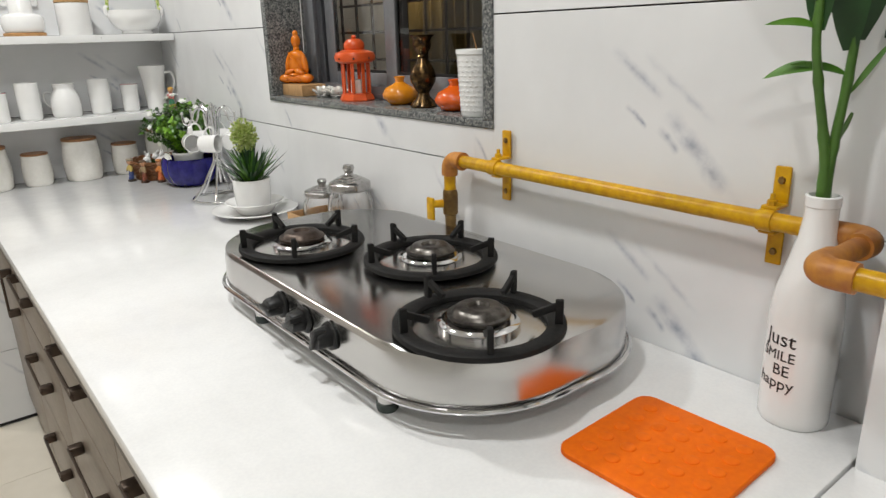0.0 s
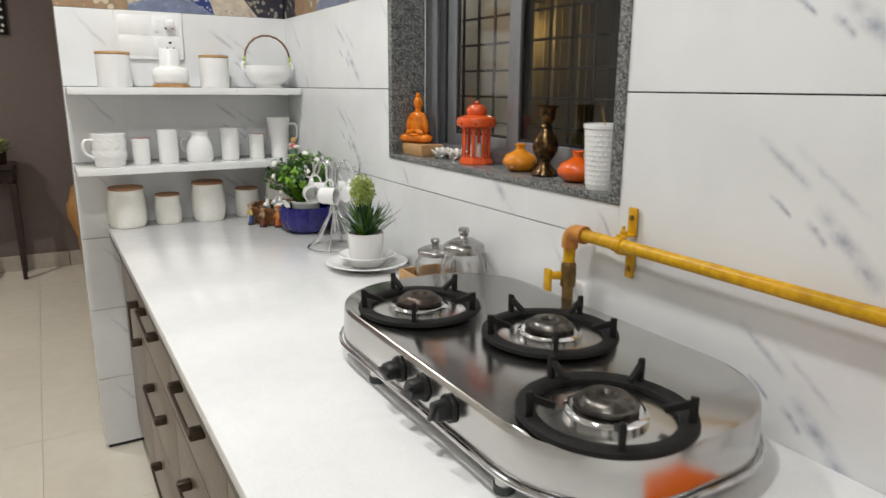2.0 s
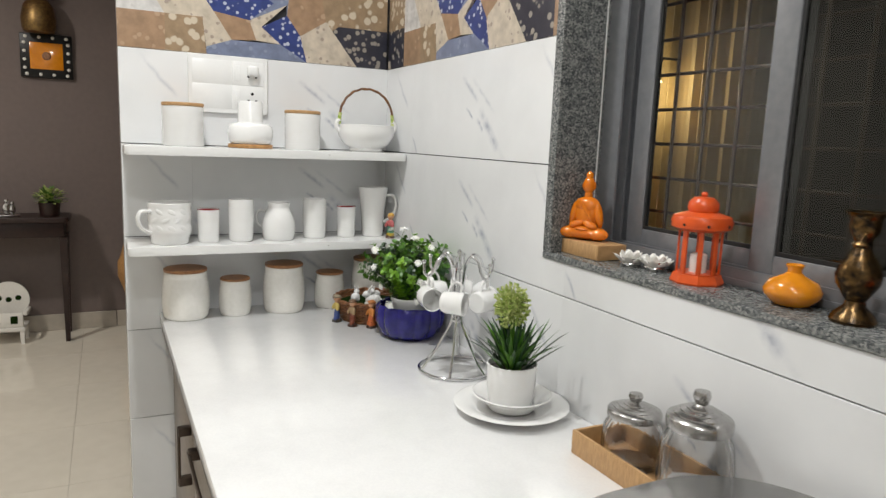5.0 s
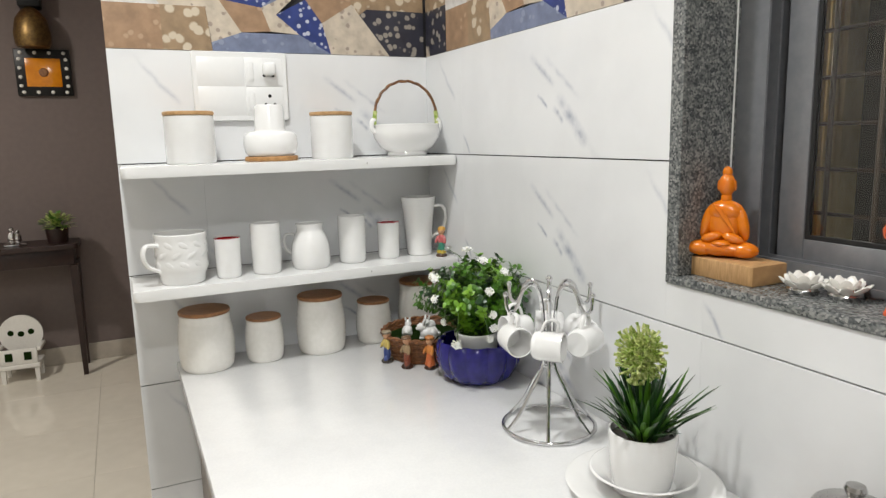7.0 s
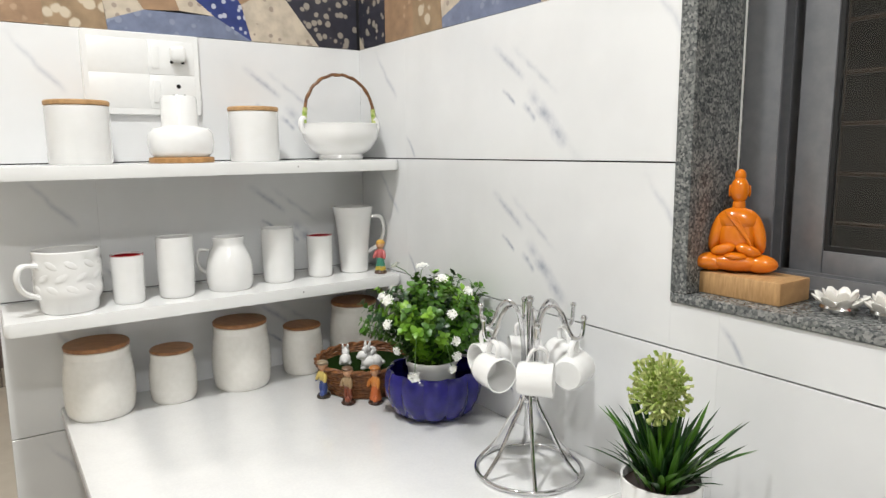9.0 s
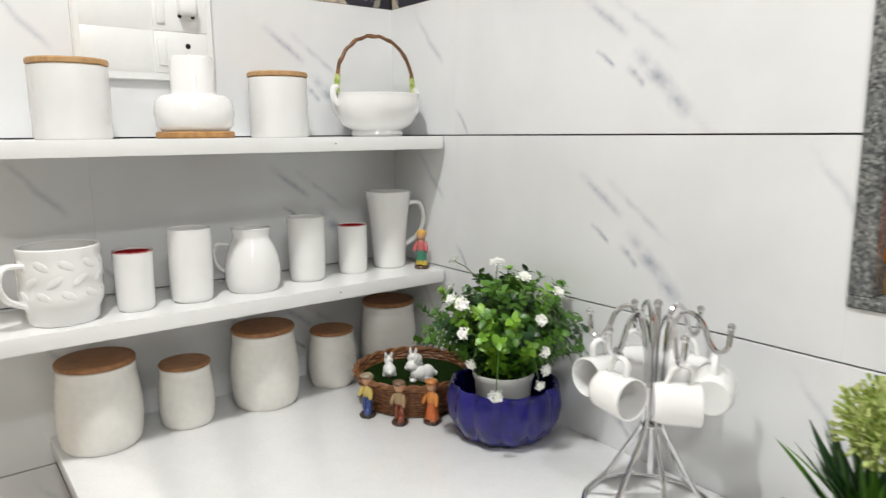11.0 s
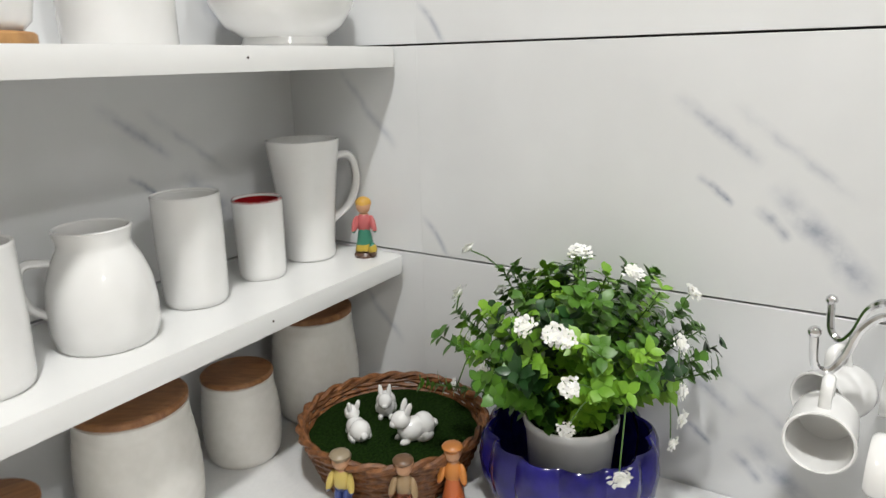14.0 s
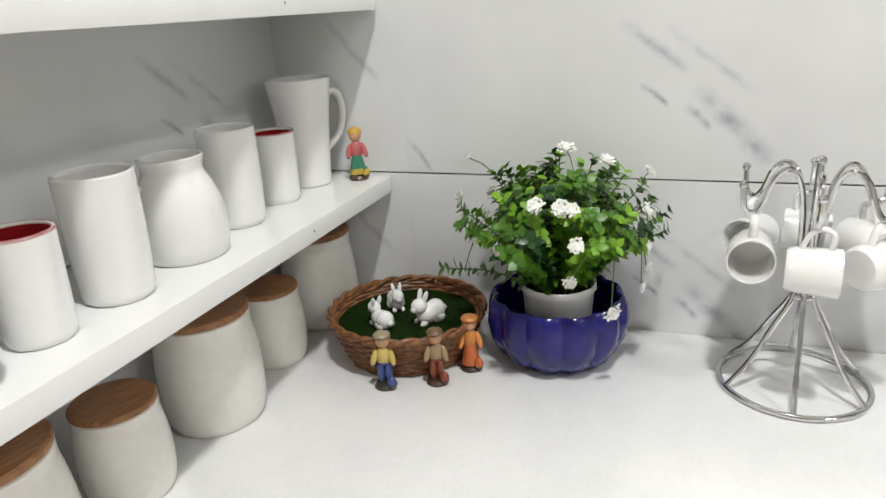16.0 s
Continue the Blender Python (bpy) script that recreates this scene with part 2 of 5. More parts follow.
# ---- mesh helpers ----
def thing(name, label, category, x=0, y=0, z=0, rz=0, group="", kind=""):
    ob = new(name)
    ob.empty_display_size = 0.05
    ob.matrix_basis = pose(x, y, z, 0, 0, rz)
    return tagged(ob, label, category, group, kind)


def part(name, bm, material, parent=None, label="", smooth=True):
    me = bpy.data.meshes.new(name)
    bm.normal_update()
    bm.to_mesh(me)
    bm.free()
    me.materials.append(material)
    if smooth:
        me.polygons.foreach_set("use_smooth", [True] * len(me.polygons))
        me.set_sharp_from_angle(angle=radians(38))
    ob = new(name, me)
    if parent:
        ob.parent = parent
    if label:
        ob["label"] = label
    return ob


def again(ob, parent, m):
    """One more object on the same mesh."""
    o = new(ob.name.split(".")[0], ob.data)
    o.parent = parent
    o.matrix_basis = m
    return o


def lathe(profile, seg=40, wave=None):
    """A turned body from (radius, height) pairs; wave(angle) scales the radius."""
    bm = bmesh.new()
    rings = []
    for r, z in profile:
        if r < 1e-5:
            rings.append([bm.verts.new((0, 0, z))])
            continue
        ring = []
        for i in range(seg):
            a = 2 * math.pi * i / seg
            k = r * (wave(a) if wave else 1)
            ring.append(bm.verts.new((k * math.cos(a), k * math.sin(a), z)))
        rings.append(ring)
    for a, b in zip(rings, rings[1:]):
        for i in range(seg):
            j = (i + 1) % seg
            if len(a) == 1 and len(b) > 1:
                bm.faces.new((a[0], b[j], b[i]))
            elif len(b) == 1 and len(a) > 1:
                bm.faces.new((a[i], a[j], b[0]))
            elif len(a) > 1:
                bm.faces.new((a[i], a[j], b[j], b[i]))
    bmesh.ops.recalc_face_normals(bm, faces=bm.faces)
    return bm


def block(x0, y0, z0, x1, y1, z1, bevel=0.0, seg=2, bm=None):
    bm = bm or bmesh.new()
    made = bmesh.ops.create_cube(bm, size=1, matrix=Matrix.LocRotScale(((x0 + x1) / 2, (y0 + y1) / 2, (z0 + z1) / 2), None, (x1 - x0, y1 - y0, z1 - z0)))
    if bevel:
        edges = list({e for v in made["verts"] for e in v.link_edges})
        bmesh.ops.bevel(bm, geom=edges, offset=bevel, segments=seg, affect="EDGES", profile=0.5)
    return bm


def tube(points, radius, seg=10, closed=False, bm=None):
    """A round bar along points; radius may be a list."""
    bm = bm or bmesh.new()
    pts = [Vector(p) for p in points]
    n = len(pts)
    rings, side = [], None
    for i, p in enumerate(pts):
        a = pts[i - 1] if i or closed else p
        b = pts[(i + 1) % n] if i < n - 1 or closed else p
        d = (b - a).normalized()
        if side is None:
            side = d.orthogonal().normalized()
        side = (side - d * side.dot(d)).normalized()
        up = d.cross(side)
        r = radius[i] if isinstance(radius, (list, tuple)) else radius
        rings.append([bm.verts.new(p + (side * math.cos(2 * math.pi * k / seg) + up * math.sin(2 * math.pi * k / seg)) * r) for k in range(seg)])
    for i in range(n if closed else n - 1):
        a, b = rings[i], rings[(i + 1) % n]
        for k in range(seg):
            bm.faces.new((a[k], a[(k + 1) % seg], b[(k + 1) % seg], b[k]))
    if not closed:
        bm.faces.new(rings[0][::-1])
        bm.faces.new(rings[-1])
    bmesh.ops.recalc_face_normals(bm, faces=bm.faces)
    return bm


def curve(points, steps=6):
    """Smooth points through the given ones (Catmull-Rom)."""
    p = [Vector(q) for q in points]
    p = [p[0] * 2 - p[1]] + p + [p[-1] * 2 - p[-2]]
    out = []
    for i in range(1, len(p) - 2):
        for s in range(steps):
            t = s / steps
            a, b, c, d = p[i - 1:i + 3]
            out.append(0.5 * (2 * b + (c - a) * t + (2 * a - 5 * b + 4 * c - d) * t * t + (3 * b - a - 3 * c + d) * t ** 3))
    return out + [p[-2]]


def arc(cx, cy, r, a0, a1, n):
    return [(cx + r * math.cos(radians(a0 + (a1 - a0) * i / n)), cy + r * math.sin(radians(a0 + (a1 - a0) * i / n))) for i in range(n + 1)]


def prism(outline, levels, bm=None):
    """A body over a plan outline: levels are (height, inset towards the middle)."""
    bm = bm or bmesh.new()
    cx, cy = sum(p[0] for p in outline) / len(outline), sum(p[1] for p in outline) / len(outline)
    rings = []
    for z, inset in levels:
        ring = []
        for x, y in outline:
            d = math.hypot(x - cx, y - cy)
            k = (d - inset) / d
            ring.append(bm.verts.new((cx + (x - cx) * k, cy + (y - cy) * k, z)))
        rings.append(ring)
    n = len(outline)
    for a, b in zip(rings, rings[1:]):
        for i in range(n):
            bm.faces.new((a[i], a[(i + 1) % n], b[(i + 1) % n], b[i]))
    bm.faces.new(rings[0][::-1])
    bm.faces.new(rings[-1])
    bmesh.ops.recalc_face_normals(bm, faces=bm.faces)
    return bm


def rounded(x0, y0, x1, y1, r, n=8):
    out = []
    for cx, cy, a in ((x1 - r, y1 - r, 0), (x0 + r, y1 - r, 90), (x0 + r, y0 + r, 180), (x1 - r, y0 + r, 270)):
        out += arc(cx, cy, r, a, a + 90, n)
    return out


def ball(bm, x, y, z, rx, ry=None, rz=None, u=12, v=8, turn=None):
    ry, rz = ry or rx, rz or rx
    m = Matrix.Translation((x, y, z)) @ (turn or Matrix.Identity(4)) @ Matrix.Diagonal((rx, ry, rz, 1))
    bmesh.ops.create_uvsphere(bm, u_segments=u, v_segments=v, radius=1, matrix=m)
    return bm


def solid(name, bm, material, label, category="", kind="structure"):
    ob = part(name, bm, material, None, "", smooth=False)
    return tagged(ob, label, category, "", kind)

# ---- structure ----
ROWS_Z = [0.015, 0.290, 0.564, 0.835, 1.109, 1.372, 1.632]
CT = 0.885
WIN = (-1.845, -0.924, 1.178, 2.15)

solid("floor", block(-3.4, -4.4, -0.10, 0.0, 3.2, -0.004), UNDERLAY, "cream polished floor tiles with thin joints", "floor")
solid("ceiling", block(-3.5, -4.5, 2.75, 0.2, 3.3, 2.85), PLASTER, "plain white plaster ceiling", "ceiling")
solid("wall_west", block(-3.5, -4.4, -0.1, -3.4, 3.2, 2.75), PLASTER, "plain white painted wall", "wall")
solid("wall_south", block(-3.5, -4.5, -0.1, 0.2, -4.4, 2.75), PLASTER, "plain white painted wall", "wall")
solid("wall_far", block(-3.5, 3.2, -0.1, 0.2, 3.3, 2.75), TAUPE, "taupe painted wall of the next room", "wall")
east = solid("wall_east", block(0.010, -4.4, -0.1, 0.2, WIN[0] + 0.004, 2.75), GROUT, "white marble tiled kitchen wall with black joints", "wall")
for box in ((WIN[1] - 0.004, 0.0, -0.1, 2.75), (WIN[0] + 0.004, WIN[1] - 0.004, -0.1, WIN[2] + 0.004), (WIN[0] + 0.004, WIN[1] - 0.004, WIN[3] - 0.004, 2.75)):
    part("wall_core", block(0.010, box[0], box[2], 0.2, box[1], box[3]), GROUT, east, smooth=False)
part("wall_core", block(0.0, 0.12, -0.1, 0.2, 3.2, 2.75), TAUPE, east, smooth=False)
end = solid("wall_end", block(-0.775, 0.010, -0.1, 0.2, 0.12, 2.75), GROUT, "white marble tiled end wall behind the shelves", "wall")
part("painted_back", block(-0.785, 0.1205, -0.1, 0.0, 0.128, 2.75), TAUPE, end, smooth=False)
pillar = solid("wall_pillar", block(-0.090, -4.4, -0.1, 0.010, -2.526, 2.75), GROUT, "white marble tiled pillar beside the counter", "wall")
for i, (x0, x1) in enumerate(((-3.4, -0.79), (-0.785, 0.0))):
    solid("baseboard_%d" % (i + 1), block(x0, 3.188, 0.0, x1, 3.2, 0.115, 0.003), SKIRT, "beige stone skirting along the taupe wall", "baseboard")

# ---- worktop and shelves ----
top = thing("worktop", "long glossy white quartz worktop with a dark edge strip", "worktop")
part("slab", block(-0.698, -2.5185, CT - 0.024, -0.001, -0.001, CT, 0.004), QUARTZ, top)
part("slab_extension", block(-0.6985, -3.9, CT - 0.024, -0.094, -2.5205, CT - 0.0015, 0.003), QUARTZ, top)
part("edge_strip", block(-0.693, -3.9, CT - 0.052, -0.675, -0.004, CT - 0.025, 0.002), DARKEDGE, top, "dark brown strip")


def wall_shelf(z, label):
    sh = thing("wall_shelf", label, "shelf", 0, 0, z, group="white shelves on the end wall")
    bm = bmesh.new()
    outline = [(-0.782, 0.0)] + [(-0.782, -0.173)] + arc(-0.770, -0.173, 0.012, 180, 270, 4) + arc(-0.014, -0.173, 0.012, 270, 360, 4) + [(-0.002, 0.0)]
    prism(outline, [(-0.024, 0.003), (-0.021, 0.0), (-0.003, 0.0), (0.0, 0.003)], bm)
    part("board", bm, SHELF, sh)
    for x in (-0.245,):
        screw = lathe([(0, 0), (0.0013, 0), (0.0013, 0.0004), (0, 0.0006)], 10)
        bmesh.ops.transform(screw, matrix=pose(x, -0.1852, -0.011, 90), verts=screw.verts)
        part("screw", screw, BRONZE, sh)
    return sh


SH1, SH2 = 1.3705, 1.106
wall_shelf(SH1, "glossy white upper wall shelf carrying canisters")
wall_shelf(SH2, "glossy white lower wall shelf carrying mugs")


# ---- base cabinets ----
def bar_handle(length, along):
    """A bar pull on two square feet; along is 'y' or 'z'."""
    bm = bmesh.new()
    h = length / 2
    if along == "y":
        block(-0.031, -h, -0.005, -0.024, h, 0.005, 0.002, 2, bm)
        for s in (-h + 0.012, h - 0.012):
            block(-0.029, s - 0.011, -0.011, 0.0, s + 0.011, 0.011, 0.003, 2, bm)
    else:
        block(-0.031, -0.005, -h, -0.024, 0.005, h, 0.002, 2, bm)
        for s in (-h + 0.012, h - 0.012):
            block(-0.029, -0.011, s - 0.011, 0.0, 0.011, s + 0.011, 0.003, 2, bm)
    return bm


def cabinet(y0, y1, fronts, label):
    """A base unit between y0 and y1; fronts: (z0, z1, handle direction)."""
    c = thing("base_cabinet", label, "cabinet", -0.665, 0, 0, group="base cabinets under the worktop")
    part("carcass", block(0.022, y0 + 0.001, 0.10, 0.65, y1 - 0.001, CT - 0.025), CABINET, c)
    part("plinth", block(0.06, y0 + 0.001, 0.0, 0.08, y1 - 0.001, 0.099), DARKEDGE, c)
    for z0, z1, way in fronts:
        f = part("drawer_front" if way == "y" else "cabinet_door", block(0.0, y0 + 0.003, z0 + 0.002, 0.020, y1 - 0.003, z1 - 0.002, 0.002), CABINET, c)
        hb = bar_handle(0.25 if way == "y" else 0.15, way)
        bmesh.ops.translate(hb, vec=(0, (y0 + y1) / 2 if way == "y" else y0 + 0.05, (z0 + z1) / 2 + (0.03 if way == "y" else 0.18)), verts=hb.verts)
        part("handle", hb, BRONZE, f, "dark bronze bar handle")
    return c


DRAWERS = ((0.10, 0.36, "y"), (0.36, 0.61, "y"), (0.61, 0.830, "y"))
cabinet(-0.52, -0.006, ((0.10, 0.830, "z"),), "ash brown laminate base cabinet with one door")
cabinet(-1.09, -0.52, DRAWERS, "ash brown laminate base cabinet with three drawers")
cabinet(-1.66, -1.09, DRAWERS, "ash brown laminate base cabinet with three drawers")
cabinet(-2.24, -1.66, DRAWERS, "ash brown laminate base cabinet with three drawers")
cabinet(-2.82, -2.24, DRAWERS, "ash brown laminate base cabinet with three drawers")
cabinet(-3.85, -2.82, ((0.10, 0.830, "z"),), "ash brown laminate base cabinet with one door")


# ---- window ----
def window():
    y0, y1, z0, z1 = WIN
    w = tagged(new("window_1"), "sliding grey aluminium window in a granite surround, dark outside", "window", "", "structure")
    b = 0.026
    part("window_sill", block(-0.004, y0, z0, 0.2, y1, z0 + 0.014, 0.002), GRANITE, w, "speckled grey granite sill")
    part("granite_surround", block(-0.004, y0, z0 + 0.0142, 0.2, y0 + b, z1, 0.002), GRANITE, w, "speckled grey granite")
    part("granite_surround", block(-0.004, y1 - b, z0 + 0.0142, 0.2, y1, z1, 0.002), GRANITE, w, "speckled grey granite")
    part("granite_surround", block(-0.004, y0 + b + 0.0005, z1 - b, 0.2, y1 - b - 0.0005, z1, 0.002), GRANITE, w, "speckled grey granite")
    ya, yb, za, zb = y0 + b, y1 - b, z0 + 0.0142, z1 - b
    f = bmesh.new()
    for x in (0.110, 0.135, 0.160):
        block(x, ya, za, x + 0.004, ya + 0.052, zb, 0, 2, f)
        block(x, yb - 0.052, za, x + 0.004, yb, zb, 0, 2, f)
        block(x, ya + 0.052, za, x + 0.004, yb - 0.052, za + 0.03, 0, 2, f)
        block(x, ya + 0.052, zb - 0.03, x + 0.004, yb - 0.052, zb, 0, 2, f)
    block(0.112, ya, za, 0.168, ya + 0.030, zb, 0.001, 2, f)
    block(0.112, yb - 0.030, za, 0.168, yb, zb, 0.001, 2, f)
    block(0.108, ya + 0.010, za, 0.168, yb - 0.010, za + 0.012, 0.001, 2, f)
    part("window_frame", f, ALU, w, "grey aluminium sliding frame")
    mid = -1.356
    for name, x, s0, s1 in (("sash", 0.116, ya + 0.050, mid + 0.020), ("sash", 0.141, mid - 0.024, yb - 0.062)):
        g = bmesh.new()
        t = 0.045
        block(x, s0, za + 0.014, x + 0.017, s0 + t, zb - 0.014, 0.002, 2, g)
        block(x, s1 - t, za + 0.014, x + 0.017, s1, zb - 0.014, 0.002, 2, g)
        block(x, s0 + t, za + 0.014, x + 0.017, s1 - t, za + 0.014 + 0.046, 0.002, 2, g)
        block(x, s0 + t, zb - 0.06, x + 0.017, s1 - t, zb - 0.014, 0.002, 2, g)
        s = part(name, g, ALU, w, "grey aluminium sash")
        k = bmesh.new()
        block(x + 0.003, s0 + t, za + 0.060, x + 0.013, s0 + t + 0.006, zb - 0.06, 0, 2, k)
        block(x + 0.003, s1 - t - 0.006, za + 0.060, x + 0.013, s1 - t, zb - 0.06, 0, 2, k)
        block(x + 0.003, s0 + t + 0.006, za + 0.060, x + 0.013, s1 - t - 0.006, za + 0.067, 0, 2, k)
        part("seal", k, SEAL, s, "black rubber seal")
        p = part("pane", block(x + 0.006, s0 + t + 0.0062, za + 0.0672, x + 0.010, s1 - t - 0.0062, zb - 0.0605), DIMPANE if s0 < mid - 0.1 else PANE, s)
        p.visible_shadow = False
    return w


window()


def window_grille():
    g = thing("window_grille", "dark iron security grille outside the window", "grille", 0.24, -1.38, 1.178)
    for i in range(12):
        y = -0.44 + 0.08 * i
        part("bar", tube([(0, y, 0.0), (0, y, 1.0)], 0.0045, 6), BRONZE, g)
    for i in range(14):
        z = 0.03 + 0.072 * i
        part("bar", tube([(0.006, -0.46, z), (0.006, 0.46, z)], 0.0035, 6), BRONZE, g)
    return g


window_grille()


def wire(x, y):
    w = thing("wire", "thin white wire running up the granite window jamb", "wire")
    part("cable", tube([(x, y, WIN[2] + 0.012), (x + 0.002, y, 1.5), (x, y, WIN[3] - 0.028)], 0.0016, 6), PLASTIC, w)
    return w


wire(0.099, WIN[1] - 0.0282)


# ---- canisters, mugs and bowls ----
def turned_outside(profile, wall):
    """An open vessel: the outside profile from the foot up, then back down the inside."""
    inner = [(max(r - wall, 0.001), z) for r, z in profile if z > wall][::-1]
    rim_r, rim_z = profile[-1]
    return [(0, profile[0][1])] + profile + [(rim_r - wall / 2, rim_z + wall * 0.35)] + inner + [(0, wall)]


def loop_handle(h0, h1, r0, out, thick, flat=1.5):
    """A cup handle in the xz plane, from height h0 to h1 at radius r0."""
    pts = curve([(r0 - 0.002, 0, h1), (r0 + out * 0.75, 0, h1 + 0.001), (r0 + out, 0, h1 - (h1 - h0) * 0.35), (r0 + out * 0.7, 0, h0 + (h1 - h0) * 0.25), (r0 - 0.002, 0, h0)], 6)
    bm = tube(pts, thick, 10)
    for v in bm.verts:
        v.co.y *= flat
    return bm


def wood_lid(r, h, material=None):
    return lathe([(0, 0), (r - 0.002, 0), (r, 0.0015), (r, h - 0.002), (r - 0.002, h), (0, h)], 40), material or LIDWOOD


def barrel_jar(x, y, r, h, label):
    """A ribbed stoneware jar with a shoulder and a flat wooden lid."""
    j = thing("storage_jar", label, "jar", x, y, CT, rz=random.uniform(0, 90), group="stoneware jars with wooden lids")
    prof = [(r * 0.86, 0.0), (r * 0.90, 0.003)]
    for i in range(1, 17):
        t = i / 17
        rr = r * (0.90 + 0.10 * math.sin(math.pi * min(1, t * 1.02) ** 0.85) ** 0.7)
        prof.append((rr + (0.0005 if i % 2 else -0.0003), 0.003 + t * (h * 0.79)))
    prof += [(r * 0.915, h * 0.80), (r * 0.895, h * 0.82), (r * 0.905, h * 0.845), (r * 0.905, h * 0.92)]
    part("jar", lathe(turned_outside(prof, 0.005), 48), STONEWARE, j)
    lid, m = wood_lid(r * 0.915, h * 0.06)
    bmesh.ops.translate(lid, vec=(0, 0, h * 0.932), verts=lid.verts)
    part("lid", lid, m, j, "reddish brown wooden lid")
    return j


barrel_jar(-0.632, -0.079, 0.0645, 0.144, "large cream stoneware jar with a wooden lid on the worktop")
barrel_jar(-0.496, -0.083, 0.0465, 0.110, "small cream stoneware jar with a wooden lid on the worktop")
barrel_jar(-0.352, -0.082, 0.0620, 0.147, "large cream stoneware jar with a wooden lid on the worktop")
barrel_jar(-0.206, -0.072, 0.0470, 0.112, "small cream stoneware jar with a wooden lid on the worktop")
barrel_jar(-0.0735, -0.076, 0.0590, 0.153, "cream stoneware jar with a wooden lid in the corner")


def tumbler(x, y, r, h, label, inside=None, taper=0.92, waist=0.0):
    t = thing("tumbler", label, "cup", x, y, SH2, group="white mugs on the lower shelf")
    prof = [(r * taper * 0.88, 0), (r * taper * 0.97, 0.003), (r * taper, 0.008)] + [(r * (taper + (1 - taper) * k / 8 + waist * math.sin(math.pi * k / 8)), 0.008 + (h - 0.008) * k / 8) for k in range(1, 9)]
    part("cup", lathe(turned_outside(prof, 0.003), 40), CERAMIC, t)
    part("glazed_inside", lathe([(r * 0.80, h * 0.25), (r - 0.0035, h - 0.002), (r - 0.0005, h + 0.0012), (r + 0.0002, h - 0.001)], 40), inside or CERAMIC, t, "red glazed inside" if inside else "white glazed rim and inside")
    return t


def embossed_mug(x, y):
    t = thing("mug", "white mug with a raised leaf pattern and loop handle", "mug", x, y, SH2, 205, group="white mugs on the lower shelf")
    r, h = 0.056, 0.112
    prof = [(r * 0.80, 0), (r * 0.86, 0.004), (r * 0.88, 0.02), (r * 0.98, 0.03)] + [(r * (1.0 + 0.015 * math.sin(k * 1.3)), 0.03 + 0.078 * k / 10) for k in range(1, 11)] + [(r, h)]
    bm = lathe(turned_outside(prof, 0.004), 48)
    body = part("cup", bm, CERAMIC, t)
    relief = None
    for i in range(3):
        for k in range(11):
            a = 2 * math.pi * (k + 0.5 * i) / 11
            m = pose(r * math.cos(a), r * math.sin(a), 0.046 + 0.022 * i, 0, 0, math.degrees(a)) @ pose(0, 0, 0, 35 if i % 2 else -35)
            if relief is None:
                relief = part("leaf_relief", ball(bmesh.new(), 0, 0, 0, 0.0010, 0.0125, 0.0060, 8, 6), CERAMIC, body)
                relief.matrix_basis = m
            else:
                again(relief, body, m)
    part("handle", loop_handle(0.032, 0.090, r, 0.034, 0.0048), CERAMIC, t)
    return t


def milk_jug(x, y):
    t = thing("jug", "rounded white ceramic jug with a narrow neck and handle", "jug", x, y, SH2, 158, group="white mugs on the lower shelf")
    prof = [(0.041, 0), (0.044, 0.003), (0.0475, 0.018), (0.0475, 0.040), (0.045, 0.060), (0.038, 0.080), (0.032, 0.091), (0.031, 0.097), (0.034, 0.109)]
    bm = lathe(turned_outside(prof, 0.0035), 48)
    part("jug", bm, CERAMIC, t)
    part("handle", loop_handle(0.030, 0.082, 0.040, 0.024, 0.0038), CERAMIC, t)
    return t


def latte_mug(x, y):
    t = thing("tall_mug", "tall flared white latte mug with a loop handle", "mug", x, y, SH2, -25, group="white mugs on the lower shelf")
    prof = [(0.030, 0), (0.033, 0.003), (0.0335, 0.02), (0.036, 0.06), (0.040, 0.105), (0.0465, 0.154)]
    part("cup", lathe(turned_outside(prof, 0.003), 44), CERAMIC, t)
    part("handle", loop_handle(0.045, 0.128, 0.0355, 0.037, 0.0050), CERAMIC, t)
    return t


embossed_mug(-0.673, -0.118)
tumbler(-0.572, -0.117, 0.0300, 0.093, "small white tumbler with a red glazed inside", REDIN, 0.94)
tumbler(-0.483, -0.1135, 0.0350, 0.119, "tall white ceramic tumbler", None, 0.95, 0.03)
milk_jug(-0.373, -0.102)
tumbler(-0.261, -0.089, 0.0350, 0.118, "tall white ceramic tumbler", None, 0.95, 0.03)
tumbler(-0.160, -0.085, 0.0293, 0.095, "small white tumbler with a red glazed inside", REDIN, 0.95)
latte_mug(-0.070, -0.079)


def canister(x, y, r, h, label):
    c = thing("canister", label, "canister", x, y, SH1, group="white canisters on the upper shelf")
    part("canister_body", lathe(turned_outside([(r * 0.95, 0), (r, 0.004), (r, h)], 0.005), 44), CERAMIC, c)
    lid, m = wood_lid(r + 0.001, 0.009, PALEWOOD)
    bmesh.ops.translate(lid, vec=(0, 0, h + 0.002), verts=lid.verts)
    part("lid", lid, m, c, "pale wooden lid")
    return c


canister(-0.630, -0.076, 0.0545, 0.106, "white ceramic canister with a pale wooden lid")
canister(-0.295, -0.070, 0.0520, 0.103, "white ceramic canister with a pale wooden lid")


